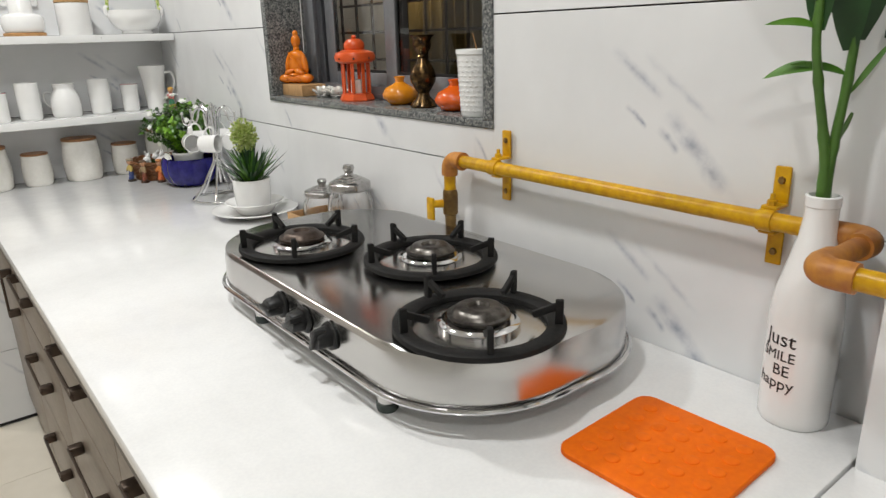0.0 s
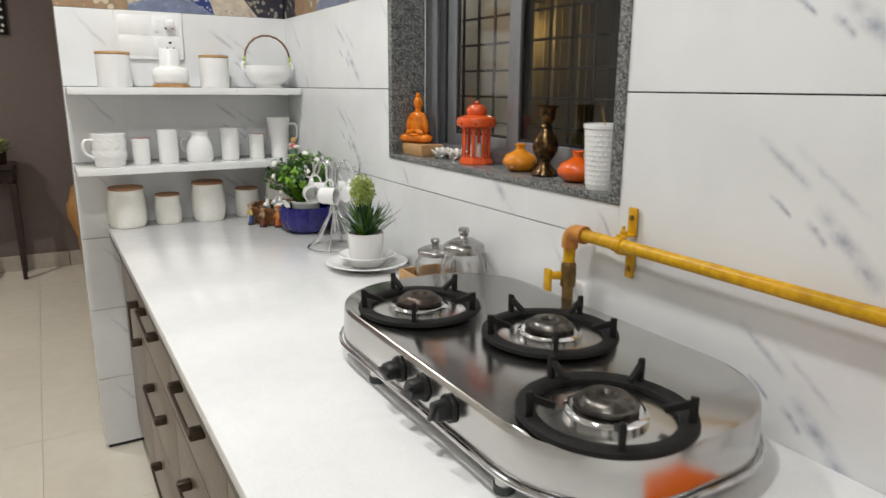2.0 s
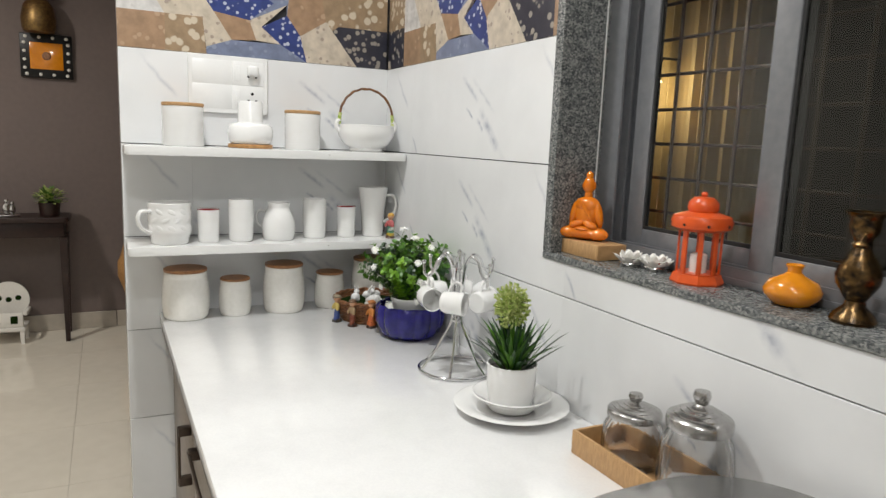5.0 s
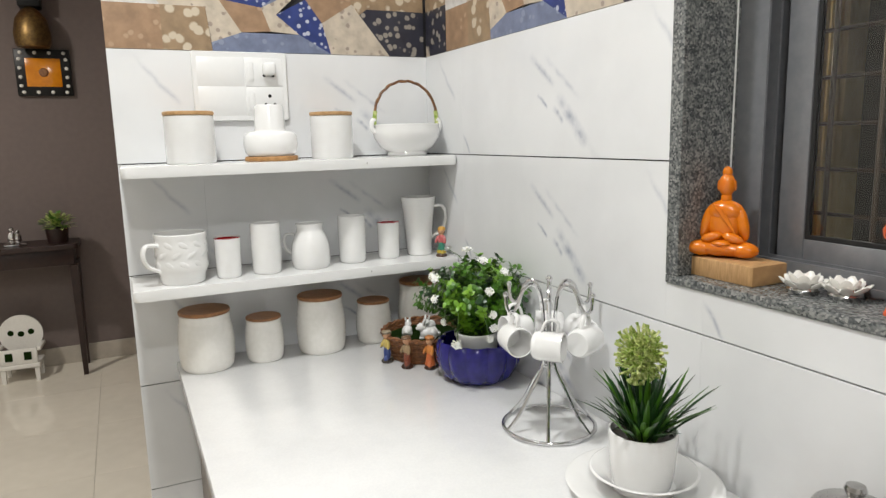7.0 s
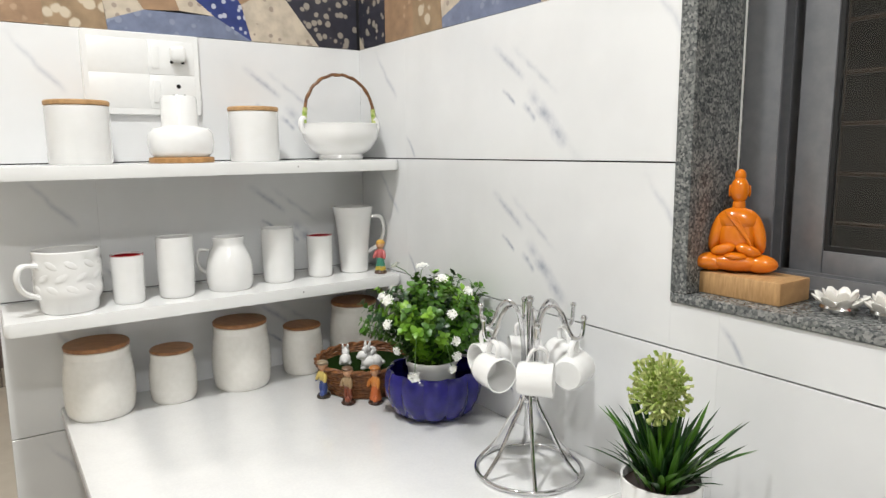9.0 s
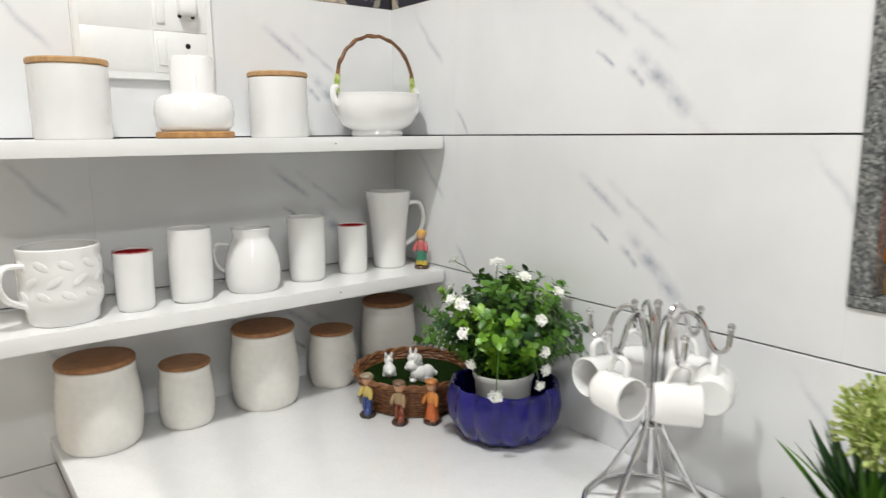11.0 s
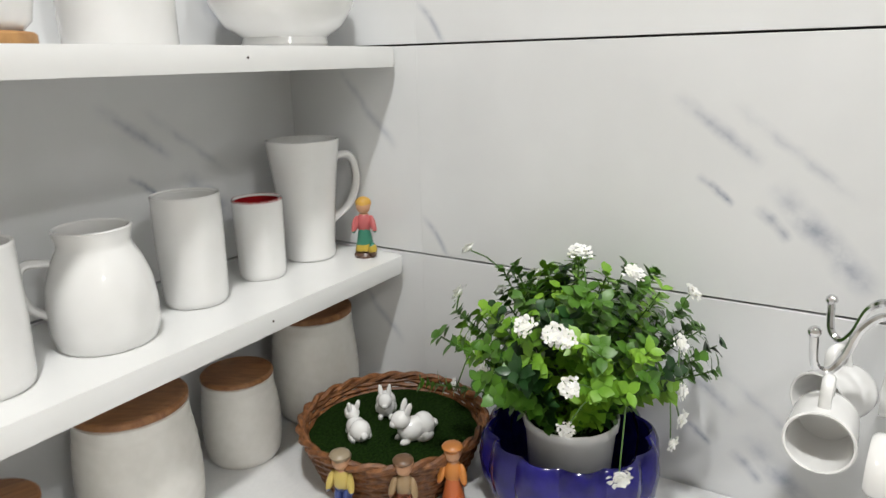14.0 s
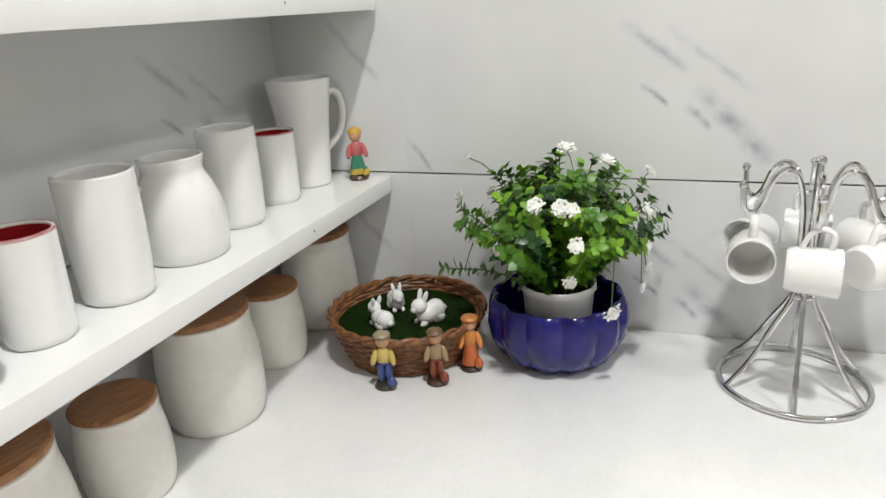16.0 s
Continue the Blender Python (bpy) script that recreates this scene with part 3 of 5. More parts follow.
def oil_bottle(x, y):
    b = thing("oil_bottle", "squat white ceramic bottle on a round bamboo coaster", "bottle", x, y, SH1)
    part("coaster", lathe([(0, 0), (0.060, 0), (0.062, 0.002), (0.062, 0.009), (0.060, 0.011), (0, 0.011)], 44), CORK, b, "round bamboo coaster")
    prof = [(0, 0.0115), (0.052, 0.0115), (0.060, 0.020), (0.0635, 0.040), (0.061, 0.060), (0.053, 0.068), (0.037, 0.071), (0.035, 0.076), (0.034, 0.126), (0.031, 0.131), (0, 0.132)]
    part("bottle_body", lathe(prof, 44), CERAMIC, b)
    return b


oil_bottle(-0.449, -0.080)


def handled_bowl(x, y):
    b = thing("handled_bowl", "white ceramic bowl with an arched cane handle", "bowl", x, y, SH1)
    prof = [(0.042, 0), (0.045, 0.004), (0.043, 0.011), (0.060, 0.022), (0.073, 0.043), (0.0765, 0.060), (0.074, 0.070), (0.075, 0.075)]
    part("bowl", lathe(turned_outside(prof, 0.0035), 44), CERAMIC, b)
    for s in (-1, 1):
        lug = tube(curve([(s * 0.072, 0, 0.056), (s * 0.081, 0, 0.066), (s * 0.081, 0, 0.082), (s * 0.074, 0, 0.088)], 4), 0.0058, 8)
        part("lug", lug, CERAMIC, b)
    pts = []
    for i in range(33):
        a = math.pi * i / 32
        wob = 0.0012 * math.sin(i * 1.9)
        pts.append((-0.075 * math.cos(a), wob, 0.082 + 0.096 * math.sin(a) ** 0.85 + wob))
    part("handle", tube(pts, [0.0032 + (0.0008 if i % 5 == 0 else 0) for i in range(33)], 10), CANE, b, "arched brown cane handle")
    for s in (-1, 1):
        part("handle_tip", tube([(s * 0.0755, 0, 0.076), (s * 0.0745, 0, 0.092), (s * 0.0725, 0, 0.108)], 0.0048, 10), LIME, b, "green bound handle end")
    return b


handled_bowl(-0.1045, -0.098)
bpy.data.objects["handled_bowl"].scale = (1.15, 1.05, 1.06)


# ---- switch panel ----
def switch_panel():
    s = thing("switch_panel", "white modular switch panel with sockets on the tiles", "switch panel", -0.496, 0, 1.549)
    part("plate", prism([(x, z) for x, z in rounded(-0.112, -0.082, 0.112, 0.082, 0.006, 4)], [(0, 0), (0.006, 0), (0.009, 0.003)]), PLASTIC, s).matrix_basis = pose(0, 0, 0, 90)
    for row in (-1, 1):
        part("blank_cover", block(-0.101, -0.0092, row * 0.0345 - 0.0343, 0.008, -0.008, row * 0.0345 + 0.0343, 0.0004), PLASTIC, s)
    for row in (-1, 1):
        soc = part("socket", block(0.010, -0.0105, row * 0.0345 - 0.034, 0.100, -0.008, row * 0.0345 + 0.034, 0.001), PLASTIC, s)
        for dx, dz, r in ((0, 0.012, 0.0045), (-0.011, -0.008, 0.0036), (0.011, -0.008, 0.0036)):
            h = lathe([(0, 0), (r, 0), (r, 0.0008), (0, 0.0008)], 12)
            bmesh.ops.transform(h, matrix=pose(0.066 + dx, -0.0104, row * 0.0345 + dz, 90), verts=h.verts)
            part("socket_hole", h, BLACKPL, soc)
        part("socket_switch", block(0.016, -0.0130, row * 0.0345 - 0.022, 0.030, -0.0106, row * 0.0345 + 0.022, 0.001), PLASTIC, soc)
    plug = bmesh.new()
    block(0.050, -0.030, 0.026, 0.082, -0.0106, 0.058, 0.008, 3, plug)
    part("adapter", plug, PLASTIC, s)
    return s


switch_panel()


# ---- gas stove ----
def stove():
    s = thing("gas_stove", "three-burner stainless steel gas stove with black pan supports", "stove", -0.2315, -1.866, CT)
    outline = rounded(-0.2, -0.3855, 0.2, 0.3855, 0.160, 10)
    part("body", prism(outline, [(0.038, 0.0), (0.094, 0.003), (0.101, 0.005), (0.104, 0.010)]), STEEL, s)
    rim = [(x * 1.025, y * 1.012, 0.0375) for x, y in outline]
    part("rim", tube(rim, 0.0036, 8, True), CHROME, s, "bright steel rim")
    for x in (-0.182, 0.168):
        for y in (-0.225, 0.149):
            leg = part("leg", tube([(x, y, 0.010), (x, y, 0.042)], 0.013, 14), STEEL, s)
            part("foot", lathe([(0, 0), (0.013, 0), (0.0145, 0.003), (0.0145, 0.012), (0, 0.012)], 16), RUBBER, leg, "grey rubber foot").location = (x, y, 0)
    for i, y in enumerate((0.030, -0.045, -0.120)):
        k = lathe([(0, 0), (0.019, 0), (0.021, 0.003), (0.019, 0.006), (0.016, 0.007), (0.0145, 0.024), (0.013, 0.026), (0, 0.027)], 24, lambda a: 1 + 0.05 * math.cos(6 * a))
        block(-0.0035, -0.017, 0.012, 0.0035, 0.017, 0.031, 0.0015, 2, k)
        o = part("knob", k, BLACKPL, s, "black plastic knob")
        o.matrix_basis = pose(-0.1985, y, 0.072, 0, -90, 0) @ pose(0, 0, 0, 0, 0, 30 * i)
    base = None
    for n, (x, y, head) in enumerate(((-0.0815, 0.183, BRASSY), (0.0365, -0.037, GUNMETAL), (-0.0785, -0.286, GUNMETAL))):
        z = 0.1042
        part("drip_tray", lathe([(0, 0.0), (0.088, 0.0), (0.092, 0.0015), (0.088, 0.003), (0.050, 0.001), (0, 0.001)], 40), STEEL, s).location = (x, y, z)
        b = part("burner", lathe([(0.052, 0.001), (0.052, 0.008), (0.047, 0.0095), (0.045, 0.012), (0.030, 0.012), (0, 0.012)], 40), CHROME, s, "polished burner cup")
        b.location = (x, y, z)
        part("burner_head", lathe([(0, 0.012), (0.036, 0.0122), (0.040, 0.016), (0.040, 0.019), (0.035, 0.020), (0.033, 0.023), (0.029, 0.0275), (0.024, 0.029), (0.015, 0.029), (0.012, 0.024), (0, 0.023)], 36, lambda a: 1 + 0.012 * math.cos(30 * a)), head, b, "ring-shaped burner head")
        ring = part("pan_support", lathe([(0.086, 0.0032), (0.108, 0.0032), (0.110, 0.005), (0.109, 0.0105), (0.105, 0.0125), (0.090, 0.012), (0.086, 0.009), (0.086, 0.0032)], 48), IRON, s, "black cast iron pan support")
        ring.location = (x, y, z)
        for k in range(5):
            p = bmesh.new()
            block(0.095, -0.0036, 0.008, 0.105, 0.0036, 0.043, 0.0012, 2, p)
            arm = block(0.064, -0.0034, 0.001, 0.104, 0.0034, 0.010, 0.0012, 2, bmesh.new())
            bmesh.ops.translate(arm, vec=(-0.104, 0, -0.005), verts=arm.verts)
            bmesh.ops.rotate(arm, cent=(0, 0, 0), matrix=Matrix.Rotation(radians(-24), 3, "Y"), verts=arm.verts)
            bmesh.ops.translate(arm, vec=(0.104, 0, 0.037), verts=arm.verts)
            me = bpy.data.meshes.new("arm")
            arm.to_mesh(me)
            arm.free()
            p.from_mesh(me)
            bpy.data.meshes.remove(me)
            bmesh.ops.rotate(p, cent=(0, 0, 0), matrix=Matrix.Rotation(radians(72 * k + 20), 3, "Z"), verts=p.verts)
            part("prong", p, IRON, ring)
    return s


stove()


# ---- gas pipe ----
def gas_pipe():
    g = thing("gas_pipe", "yellow painted gas pipe with elbows and clamps along the tiles", "pipe", 0, 0.004, 0)
    x, z, r = -0.034, 1.1175, 0.0112
    part("pipe", tube([(x, -1.785, z), (x, -2.445, z)], r, 18), PIPE, g)
    part("elbow", tube(curve([(x, -1.796, z), (x, -1.777, z), (x, -1.764, z - 0.010), (x, -1.762, z - 0.030)], 6), 0.0152, 18), RUST, g, "orange painted elbow")
    part("collar", tube([(x, -1.790, z), (x, -1.802, z)], 0.0168, 18), RUST, g)
    part("drop_pipe", tube([(x, -1.762, z - 0.028), (x, -1.762, z - 0.062)], r, 18), PIPE, g)
    v = part("valve", tube([(x, -1.762, z - 0.058), (x, -1.762, z - 0.064), (x, -1.762, z - 0.066), (x, -1.762, z - 0.105), (x, -1.762, z - 0.108), (x, -1.762, z - 0.15)], [0.012, 0.0145, 0.0145, 0.0145, 0.011, 0.010], 12), BRASS, g, "old brass valve")
    tap = bmesh.new()
    tube([(x - 0.012, -1.754, z - 0.085), (x - 0.030, -1.746, z - 0.085)], [0.008, 0.007], 12, False, tap)
    block(x - 0.036, -1.752, z - 0.116, x - 0.029, -1.732, z - 0.072, 0.003, 2, tap)
    part("tap_lever", tap, PIPE, v, "yellow tap lever")
    hose = curve([(x, -1.762, z - 0.148), (x - 0.002, -1.775, z - 0.19), (x - 0.004, -1.76, CT + 0.012), (x - 0.01, -1.72, CT + 0.010), (x - 0.03, -1.66, CT + 0.010)], 6)
    part("hose", tube(hose, 0.008, 10), BRASS, g, "rubber gas hose")
    for y in (-1.888, -2.370):
        c = bmesh.new()
        c2 = bmesh.new()
        block(-0.008, y - 0.010, z + 0.0140, -0.003, y + 0.010, z + 0.062, 0.002, 2, c)
        block(-0.008, y - 0.010, z - 0.062, -0.003, y + 0.010, z - 0.0140, 0.002, 2, c2)
        block(-0.034, y - 0.010, z + 0.013, -0.003, y + 0.010, z + 0.0175, 0.0015, 2, c)
        block(-0.034, y - 0.010, z - 0.0175, -0.003, y + 0.010, z - 0.013, 0.0015, 2, c2)
        cl = part("clamp", c, PIPE, g, "yellow pipe clamp")
        part("lower_bracket", c2, PIPE, cl)
        part("clamp_band", tube([(x, y - 0.009, z), (x, y + 0.009, z)], 0.0135, 18), PIPE, cl)
        for dz in (0.045, -0.045):
            b = lathe([(0, 0), (0.005, 0), (0.004, 0.003), (0, 0.0035)], 8)
            bmesh.ops.transform(b, matrix=pose(-0.008, y, z + dz, 0, -90, 0), verts=b.verts)
            part("bolt", b, BRASS, cl)
        b = lathe([(0, 0), (0.006, 0), (0.006, 0.006), (0.003, 0.007), (0.003, 0.014), (0, 0.014)], 8)
        bmesh.ops.transform(b, matrix=pose(-0.026, y, z + 0.0175, 0, 0, 0), verts=b.verts)
        part("bolt", b, PIPE, cl)
    part("elbow", tube(curve([(x, -2.435, z), (x, -2.472, z), (x - 0.012, -2.486, z), (x - 0.035, -2.486, z)], 6), 0.0150, 18), RUST, g, "rusty brown elbow")
    part("nipple", tube([(x - 0.03, -2.486, z), (x - 0.11, -2.486, z)], r, 18), RUST, g)
    part("elbow", tube(curve([(x - 0.100, -2.486, z), (x - 0.123, -2.486, z), (x - 0.136, -2.498, z), (x - 0.136, -2.524, z)], 6), 0.0150, 18), RUST, g, "orange painted elbow")
    part("pipe", tube([(x - 0.136, -2.519, z), (x - 0.136, -3.3, z)], r, 18), PIPE, g)
    for y in (-2.75, -3.15):
        part("clamp", block(x - 0.140, y - 0.01, z - 0.03, -0.128, y + 0.01, z - 0.012, 0.002), PIPE, g)
    return g


gas_pipe()


# ---- mat, bottle with bamboo ----
def trivet():
    t = thing("trivet", "orange silicone trivet mat with raised dimples on the worktop", "trivet", -0.231, -2.379, CT, rz=2)
    outline = rounded(-0.088, -0.088, 0.088, 0.088, 0.020, 6)
    part("pad", prism(outline, [(0.0, 0.0), (0.001, -0.001), (0.006, -0.001), (0.0075, 0.001)]), MAT, t)
    bump = None
    for i in range(5):
        for j in range(5):
            m = pose(-0.060 + 0.030 * i, -0.060 + 0.030 * j, 0.0072)
            if bump is None:
                bump = part("dimple", lathe([(0.0095, 0), (0.0086, 0.0016), (0.006, 0.0024), (0, 0.0027)], 14), MAT, t)
                bump.matrix_basis = m
            else:
                again(bump, t, m)
    return t


trivet()


def leaf_blade(bm, base, direction, up, length, width, bend=0.25, n=5, fold=0.25):
    """A pointed leaf, folded along its middle and bent downwards at the tip."""
    d, u = Vector(direction).normalized(), Vector(up)
    s = d.cross(u)
    s = s.normalized() if s.length > 1e-4 else d.orthogonal().normalized()
    u = s.cross(d)
    prev = None
    for i in range(n + 1):
        t = i / n
        w = width * 0.5 * (math.sin(math.pi * min(1, t * 0.94 + 0.06)) ** 0.75)
        c = Vector(base) + d * (length * t) - u * (bend * length * t * t)
        a = bm.verts.new(c - s * w + u * w * fold)
        m = bm.verts.new(c)
        b = bm.verts.new(c + s * w + u * w * fold)
        if prev:
            bm.faces.new((prev[0], prev[1], m, a))
            bm.faces.new((prev[1], prev[2], b, m))
        prev = (a, m, b)


def wrapped_text(words, size, r, middle, z):
    """Letters in the built-in font, laid round an upright cylinder; middle is the angle of their centre in degrees."""
    c = bpy.data.curves.new("words", "FONT")
    c.body, c.size, c.align_x, c.align_y, c.extrude, c.resolution_u = words, size, "CENTER", "CENTER", 0.0002, 3
    o = new("words", c)
    me = bpy.data.meshes.new_from_object(o.evaluated_get(bpy.context.evaluated_depsgraph_get()))
    bpy.data.objects.remove(o)
    bpy.data.curves.remove(c)
    bm = bmesh.new()
    bm.from_mesh(me)
    bpy.data.meshes.remove(me)
    bmesh.ops.subdivide_edges(bm, edges=[q for q in bm.edges if q.calc_length() > 0.004], cuts=2)
    for v in bm.verts:
        a = radians(middle) + v.co.x / r
        rr = r + 0.0002 + v.co.z
        v.co = Vector((rr * math.cos(a), rr * math.sin(a), z + v.co.y))
    return bm


def bamboo_bottle():
    b = thing("bottle_vase", "matt white bottle with black lettering holding green bamboo stems", "vase", -0.0475, -2.432, CT)
    prof = [(0, 0), (0.037, 0), (0.039, 0.003), (0.0395, 0.010), (0.0395, 0.135), (0.036, 0.165), (0.027, 0.200), (0.020, 0.230), (0.0175, 0.250), (0.0175, 0.264), (0.0185, 0.265), (0.0185, 0.276), (0.0155, 0.277), (0.0145, 0.268), (0.0145, 0.15), (0, 0.15)]
    part("bottle_body", lathe(prof, 48), CERAMIC, b)
    for words, z, size, mid in (("Just", 0.112, 0.026, 166), ("SMILE", 0.091, 0.0175, 164), ("BE", 0.073, 0.0195, 174), ("happy", 0.056, 0.020, 164)):
        part("lettering", wrapped_text(words, size, 0.0396, mid, z), INK, b, "black hand lettering", smooth=False)
    e = Vector((0.79, -0.62, 0))

    def at(u, h):
        return e * u + Vector((0, 0, h))

    stems = [[at(0.002, 0.16), at(0.001, 0.27), at(0.002, 0.33), at(0.007, 0.40), at(0.009, 0.47), at(0.011, 0.58)],
             [at(-0.003, 0.16), at(-0.003, 0.29), at(-0.010, 0.34), at(-0.024, 0.40), at(-0.033, 0.46), at(-0.030, 0.57)]]
    for st in stems:
        c = curve(st, 6)
        part("stem", tube(c, [0.0062 + (0.0009 if i % 6 == 0 else 0) - 0.0024 * i / len(c) for i in range(len(c))], 12), BAMBOO, b, "green bamboo stem")
    part("side_shoot", tube([at(0.003, 0.335), at(0.012, 0.352), at(0.017, 0.366)], [0.0035, 0.003, 0.0018], 8), BAMBOO, b)
    face = (-0.88, -0.35, 0.30)
    leaves = [(-0.024, 0.412, -1.0, 0.20, 0.050, 0.018, 0.60), (-0.032, 0.452, -0.9, 0.45, 0.046, 0.013, 0.55), (0.005, 0.405, -0.9, 0.42, 0.055, 0.012, 0.35),
              (0.010, 0.385, 0.55, 0.90, 0.065, 0.007, 0.0), (0.043, 0.438, 0.62, 0.80, 0.170, 0.046, 0.05), (0.010, 0.440, 0.10, 1.0, 0.21, 0.050, 0.05),
              (0.004, 0.430, -0.12, 1.0, 0.20, 0.044, 0.0), (-0.030, 0.450, -0.06, 1.0, 0.19, 0.040, 0.1), (-0.034, 0.480, -0.45, 0.9, 0.15, 0.028, 0.15), (0.010, 0.50, 0.45, 0.9, 0.17, 0.038, 0.1), (-0.030, 0.49, 0.25, 1.0, 0.17, 0.036, 0.1)]
    for k, (u, h, du, dz, length, width, bend) in enumerate(leaves):
        bm = bmesh.new()
        turn = Matrix.Rotation(radians((k * 37) % 50 - 25), 3, "Z")
        leaf_blade(bm, at(u, h), turn @ (e * du) + Vector((0, 0, dz)), Vector((-0.62, -0.25, 0.74)) if bend > 0.3 else turn @ Vector(face), length, width, bend, 9, 0.3)
        part("leaf", bm, LEAFDARK if length > 0.14 else LEAF, b)
    return b


bamboo_bottle()


# ---- wooden box with glass jars ----
def glass_box():
    t = thing("wooden_box", "shallow pale wooden box holding two glass jars", "box", -0.0585, -1.358, CT, rz=0)
    hx, hy, h, w = 0.0575, 0.152, 0.042, 0.006
    part("box_bottom", block(-hx + w, -hy + w, 0.0, hx - w, hy - w, 0.006), PALEWOOD, t)
    part("box_side", block(-hx, -hy, 0, -hx + w, hy, h, 0.001), PALEWOOD, t)
    part("box_side", block(hx - w, -hy, 0, hx, hy, h, 0.001), PALEWOOD, t)
    part("box_side", block(-hx + w + 0.0003, -hy, 0, hx - w - 0.0003, -hy + w, h, 0.001), PALEWOOD, t)
    part("box_side", block(-hx + w + 0.0003, hy - w, 0, hx - w - 0.0003, hy, h, 0.001), PALEWOOD, t)
    return t


def glass_jar(x, y, r, h, label, fill):
    j = thing("glass_jar", label, "jar", x, y, CT + 0.0065, group="ribbed glass jars with steel lids")
    wave = lambda a: 1 + 0.018 * math.cos(22 * a)
    prof = [(r * 0.80, 0), (r * 0.92, 0.004), (r, h * 0.25), (r, h * 0.55), (r * 0.93, h * 0.80), (r * 0.80, h * 0.92), (r * 0.80, h)]
    part("jar", lathe(turned_outside(prof, 0.003), 66, wave), GLASS, j, "ribbed clear glass")
    if fill:
        part("contents", lathe([(0, 0.0045), (r * 0.80, 0.0045), (r * 0.90, h * 0.15), (r * 0.80, h * 0.22), (0, h * 0.27)], 30, lambda a: 1 + 0.03 * math.sin(5 * a)), CERAMIC, j, "white sugar")
    part("lid", lathe([(0, h * 0.99), (r * 0.86, h * 0.99), (r * 0.88, h * 1.0), (r * 0.88, h * 1.11), (r * 0.85, h * 1.135), (r * 0.70, h * 1.165), (r * 0.69, h * 1.18), (r * 0.54, h * 1.205), (r * 0.53, h * 1.22), (r * 0.38, h * 1.24), (r * 0.37, h * 1.255), (r * 0.22, h * 1.27), (r * 0.16, h * 1.30), (r * 0.20, h * 1.34), (r * 0.24, h * 1.40), (r * 0.2, h * 1.46), (0, h * 1.48)], 40), LIDSTEEL, j, "domed steel lid with a knob")
    return j


glass_box()
glass_jar(-0.0560, -1.288, 0.0500, 0.084, "small ribbed glass jar with a domed steel lid", False)
glass_jar(-0.0575, -1.423, 0.0540, 0.120, "tall ribbed glass jar of white sugar with a steel lid", True)


# ---- plates and grass plant ----
def plate(z, r, h, label):
    p = thing("plate", label, "plate", -0.117, -1.010, z, group="stacked white plates")
    prof = [(r * 0.55, 0), (r * 0.60, 0.003), (r * 0.70, h * 0.5), (r * 0.97, h), (r, h + 0.0015), (r * 0.96, h + 0.003), (r * 0.68, h * 0.5 + 0.004), (r * 0.58, 0.0055), (0, 0.0055)]
    part("dish", lathe([(0, 0)] + prof, 56), CERAMIC, p)
    return p


plate(CT, 0.115, 0.017, "wide white ceramic dinner plate on the worktop")
plate(CT + 0.0072, 0.080, 0.030, "deep white ceramic soup bowl on a dinner plate")


def grass_plant():
    g = thing("grass_plant", "artificial grass plant with a lime flower head in a white pot", "plant", -0.120, -1.010, CT + 0.0130)
    prof = [(0.038, 0), (0.042, 0.003), (0.047, 0.03), (0.050, 0.078), (0.050, 0.087)]
    part("pot", lathe(turned_outside(prof, 0.003), 44), CERAMIC, g, "round white ceramic pot")
    part("soil", lathe([(0.0465, 0.075), (0.03, 0.078), (0, 0.079)], 24), DARKEDGE, g, "dark soil")
    rng = random.Random(3)
    for material, count, name in ((LEAFDARK, 74, "dark_blade_tuft"), (LEAF, 42, "green_blade_tuft")):
        bm = bmesh.new()
        for i in range(count):
            a = rng.uniform(0, 2 * math.pi)
            lean = rng.uniform(0.06, 0.86)
            length = rng.uniform(0.066, 0.122) * (1.0 if lean < 0.7 else 1.05)
            r0 = rng.uniform(0, 0.028)
            base = (r0 * math.cos(a), r0 * math.sin(a), 0.075)
            d = (math.cos(a) * lean, math.sin(a) * lean, 1.0 - 0.25 * lean)
            leaf_blade(bm, base, d, (-math.cos(a), -math.sin(a), 0.4), length, rng.uniform(0.0060, 0.0098), rng.uniform(0.0, 0.25), 5, 0.4)
        tagged(part(name, bm, material, g, "narrow pointed green blades"), kind="stuff")
    bm = bmesh.new()
    c = Vector((-0.006, 0.002, 0.203))
    ball(bm, c.x, c.y, c.z, 0.019, 0.019, 0.024, 14, 10)
    for i in range(330):
        z = 1 - 2 * (i + 0.5) / 330
        a = i * 2.39996
        s = math.sqrt(1 - z * z)
        n = Vector((s * math.cos(a), s * math.sin(a), z))
        p = c + Vector((n.x * 0.0305, n.y * 0.0305, n.z * 0.037)) * rng.uniform(0.55, 1.18)
        n = (n + Vector((rng.uniform(-0.5, 0.5), rng.uniform(-0.5, 0.5), rng.uniform(-0.2, 0.6)))).normalized()
        t = n.to_track_quat("Z", "X").to_matrix().to_4x4()
        bmesh.ops.create_cone(bm, segments=5, radius1=0.0012, radius2=rng.uniform(0.0018, 0.0036), depth=rng.uniform(0.006, 0.013), matrix=Matrix.Translation(p) @ t)
    tagged(part("flower_head", bm, LIME, g, "round lime green flower head", smooth=False))
    part("flower_stem", tube([(0, 0, 0.065), (-0.004, 0.001, 0.12), (-0.006, 0.002, 0.175)], 0.0025, 8), LEAF, g)
    return g


grass_plant()


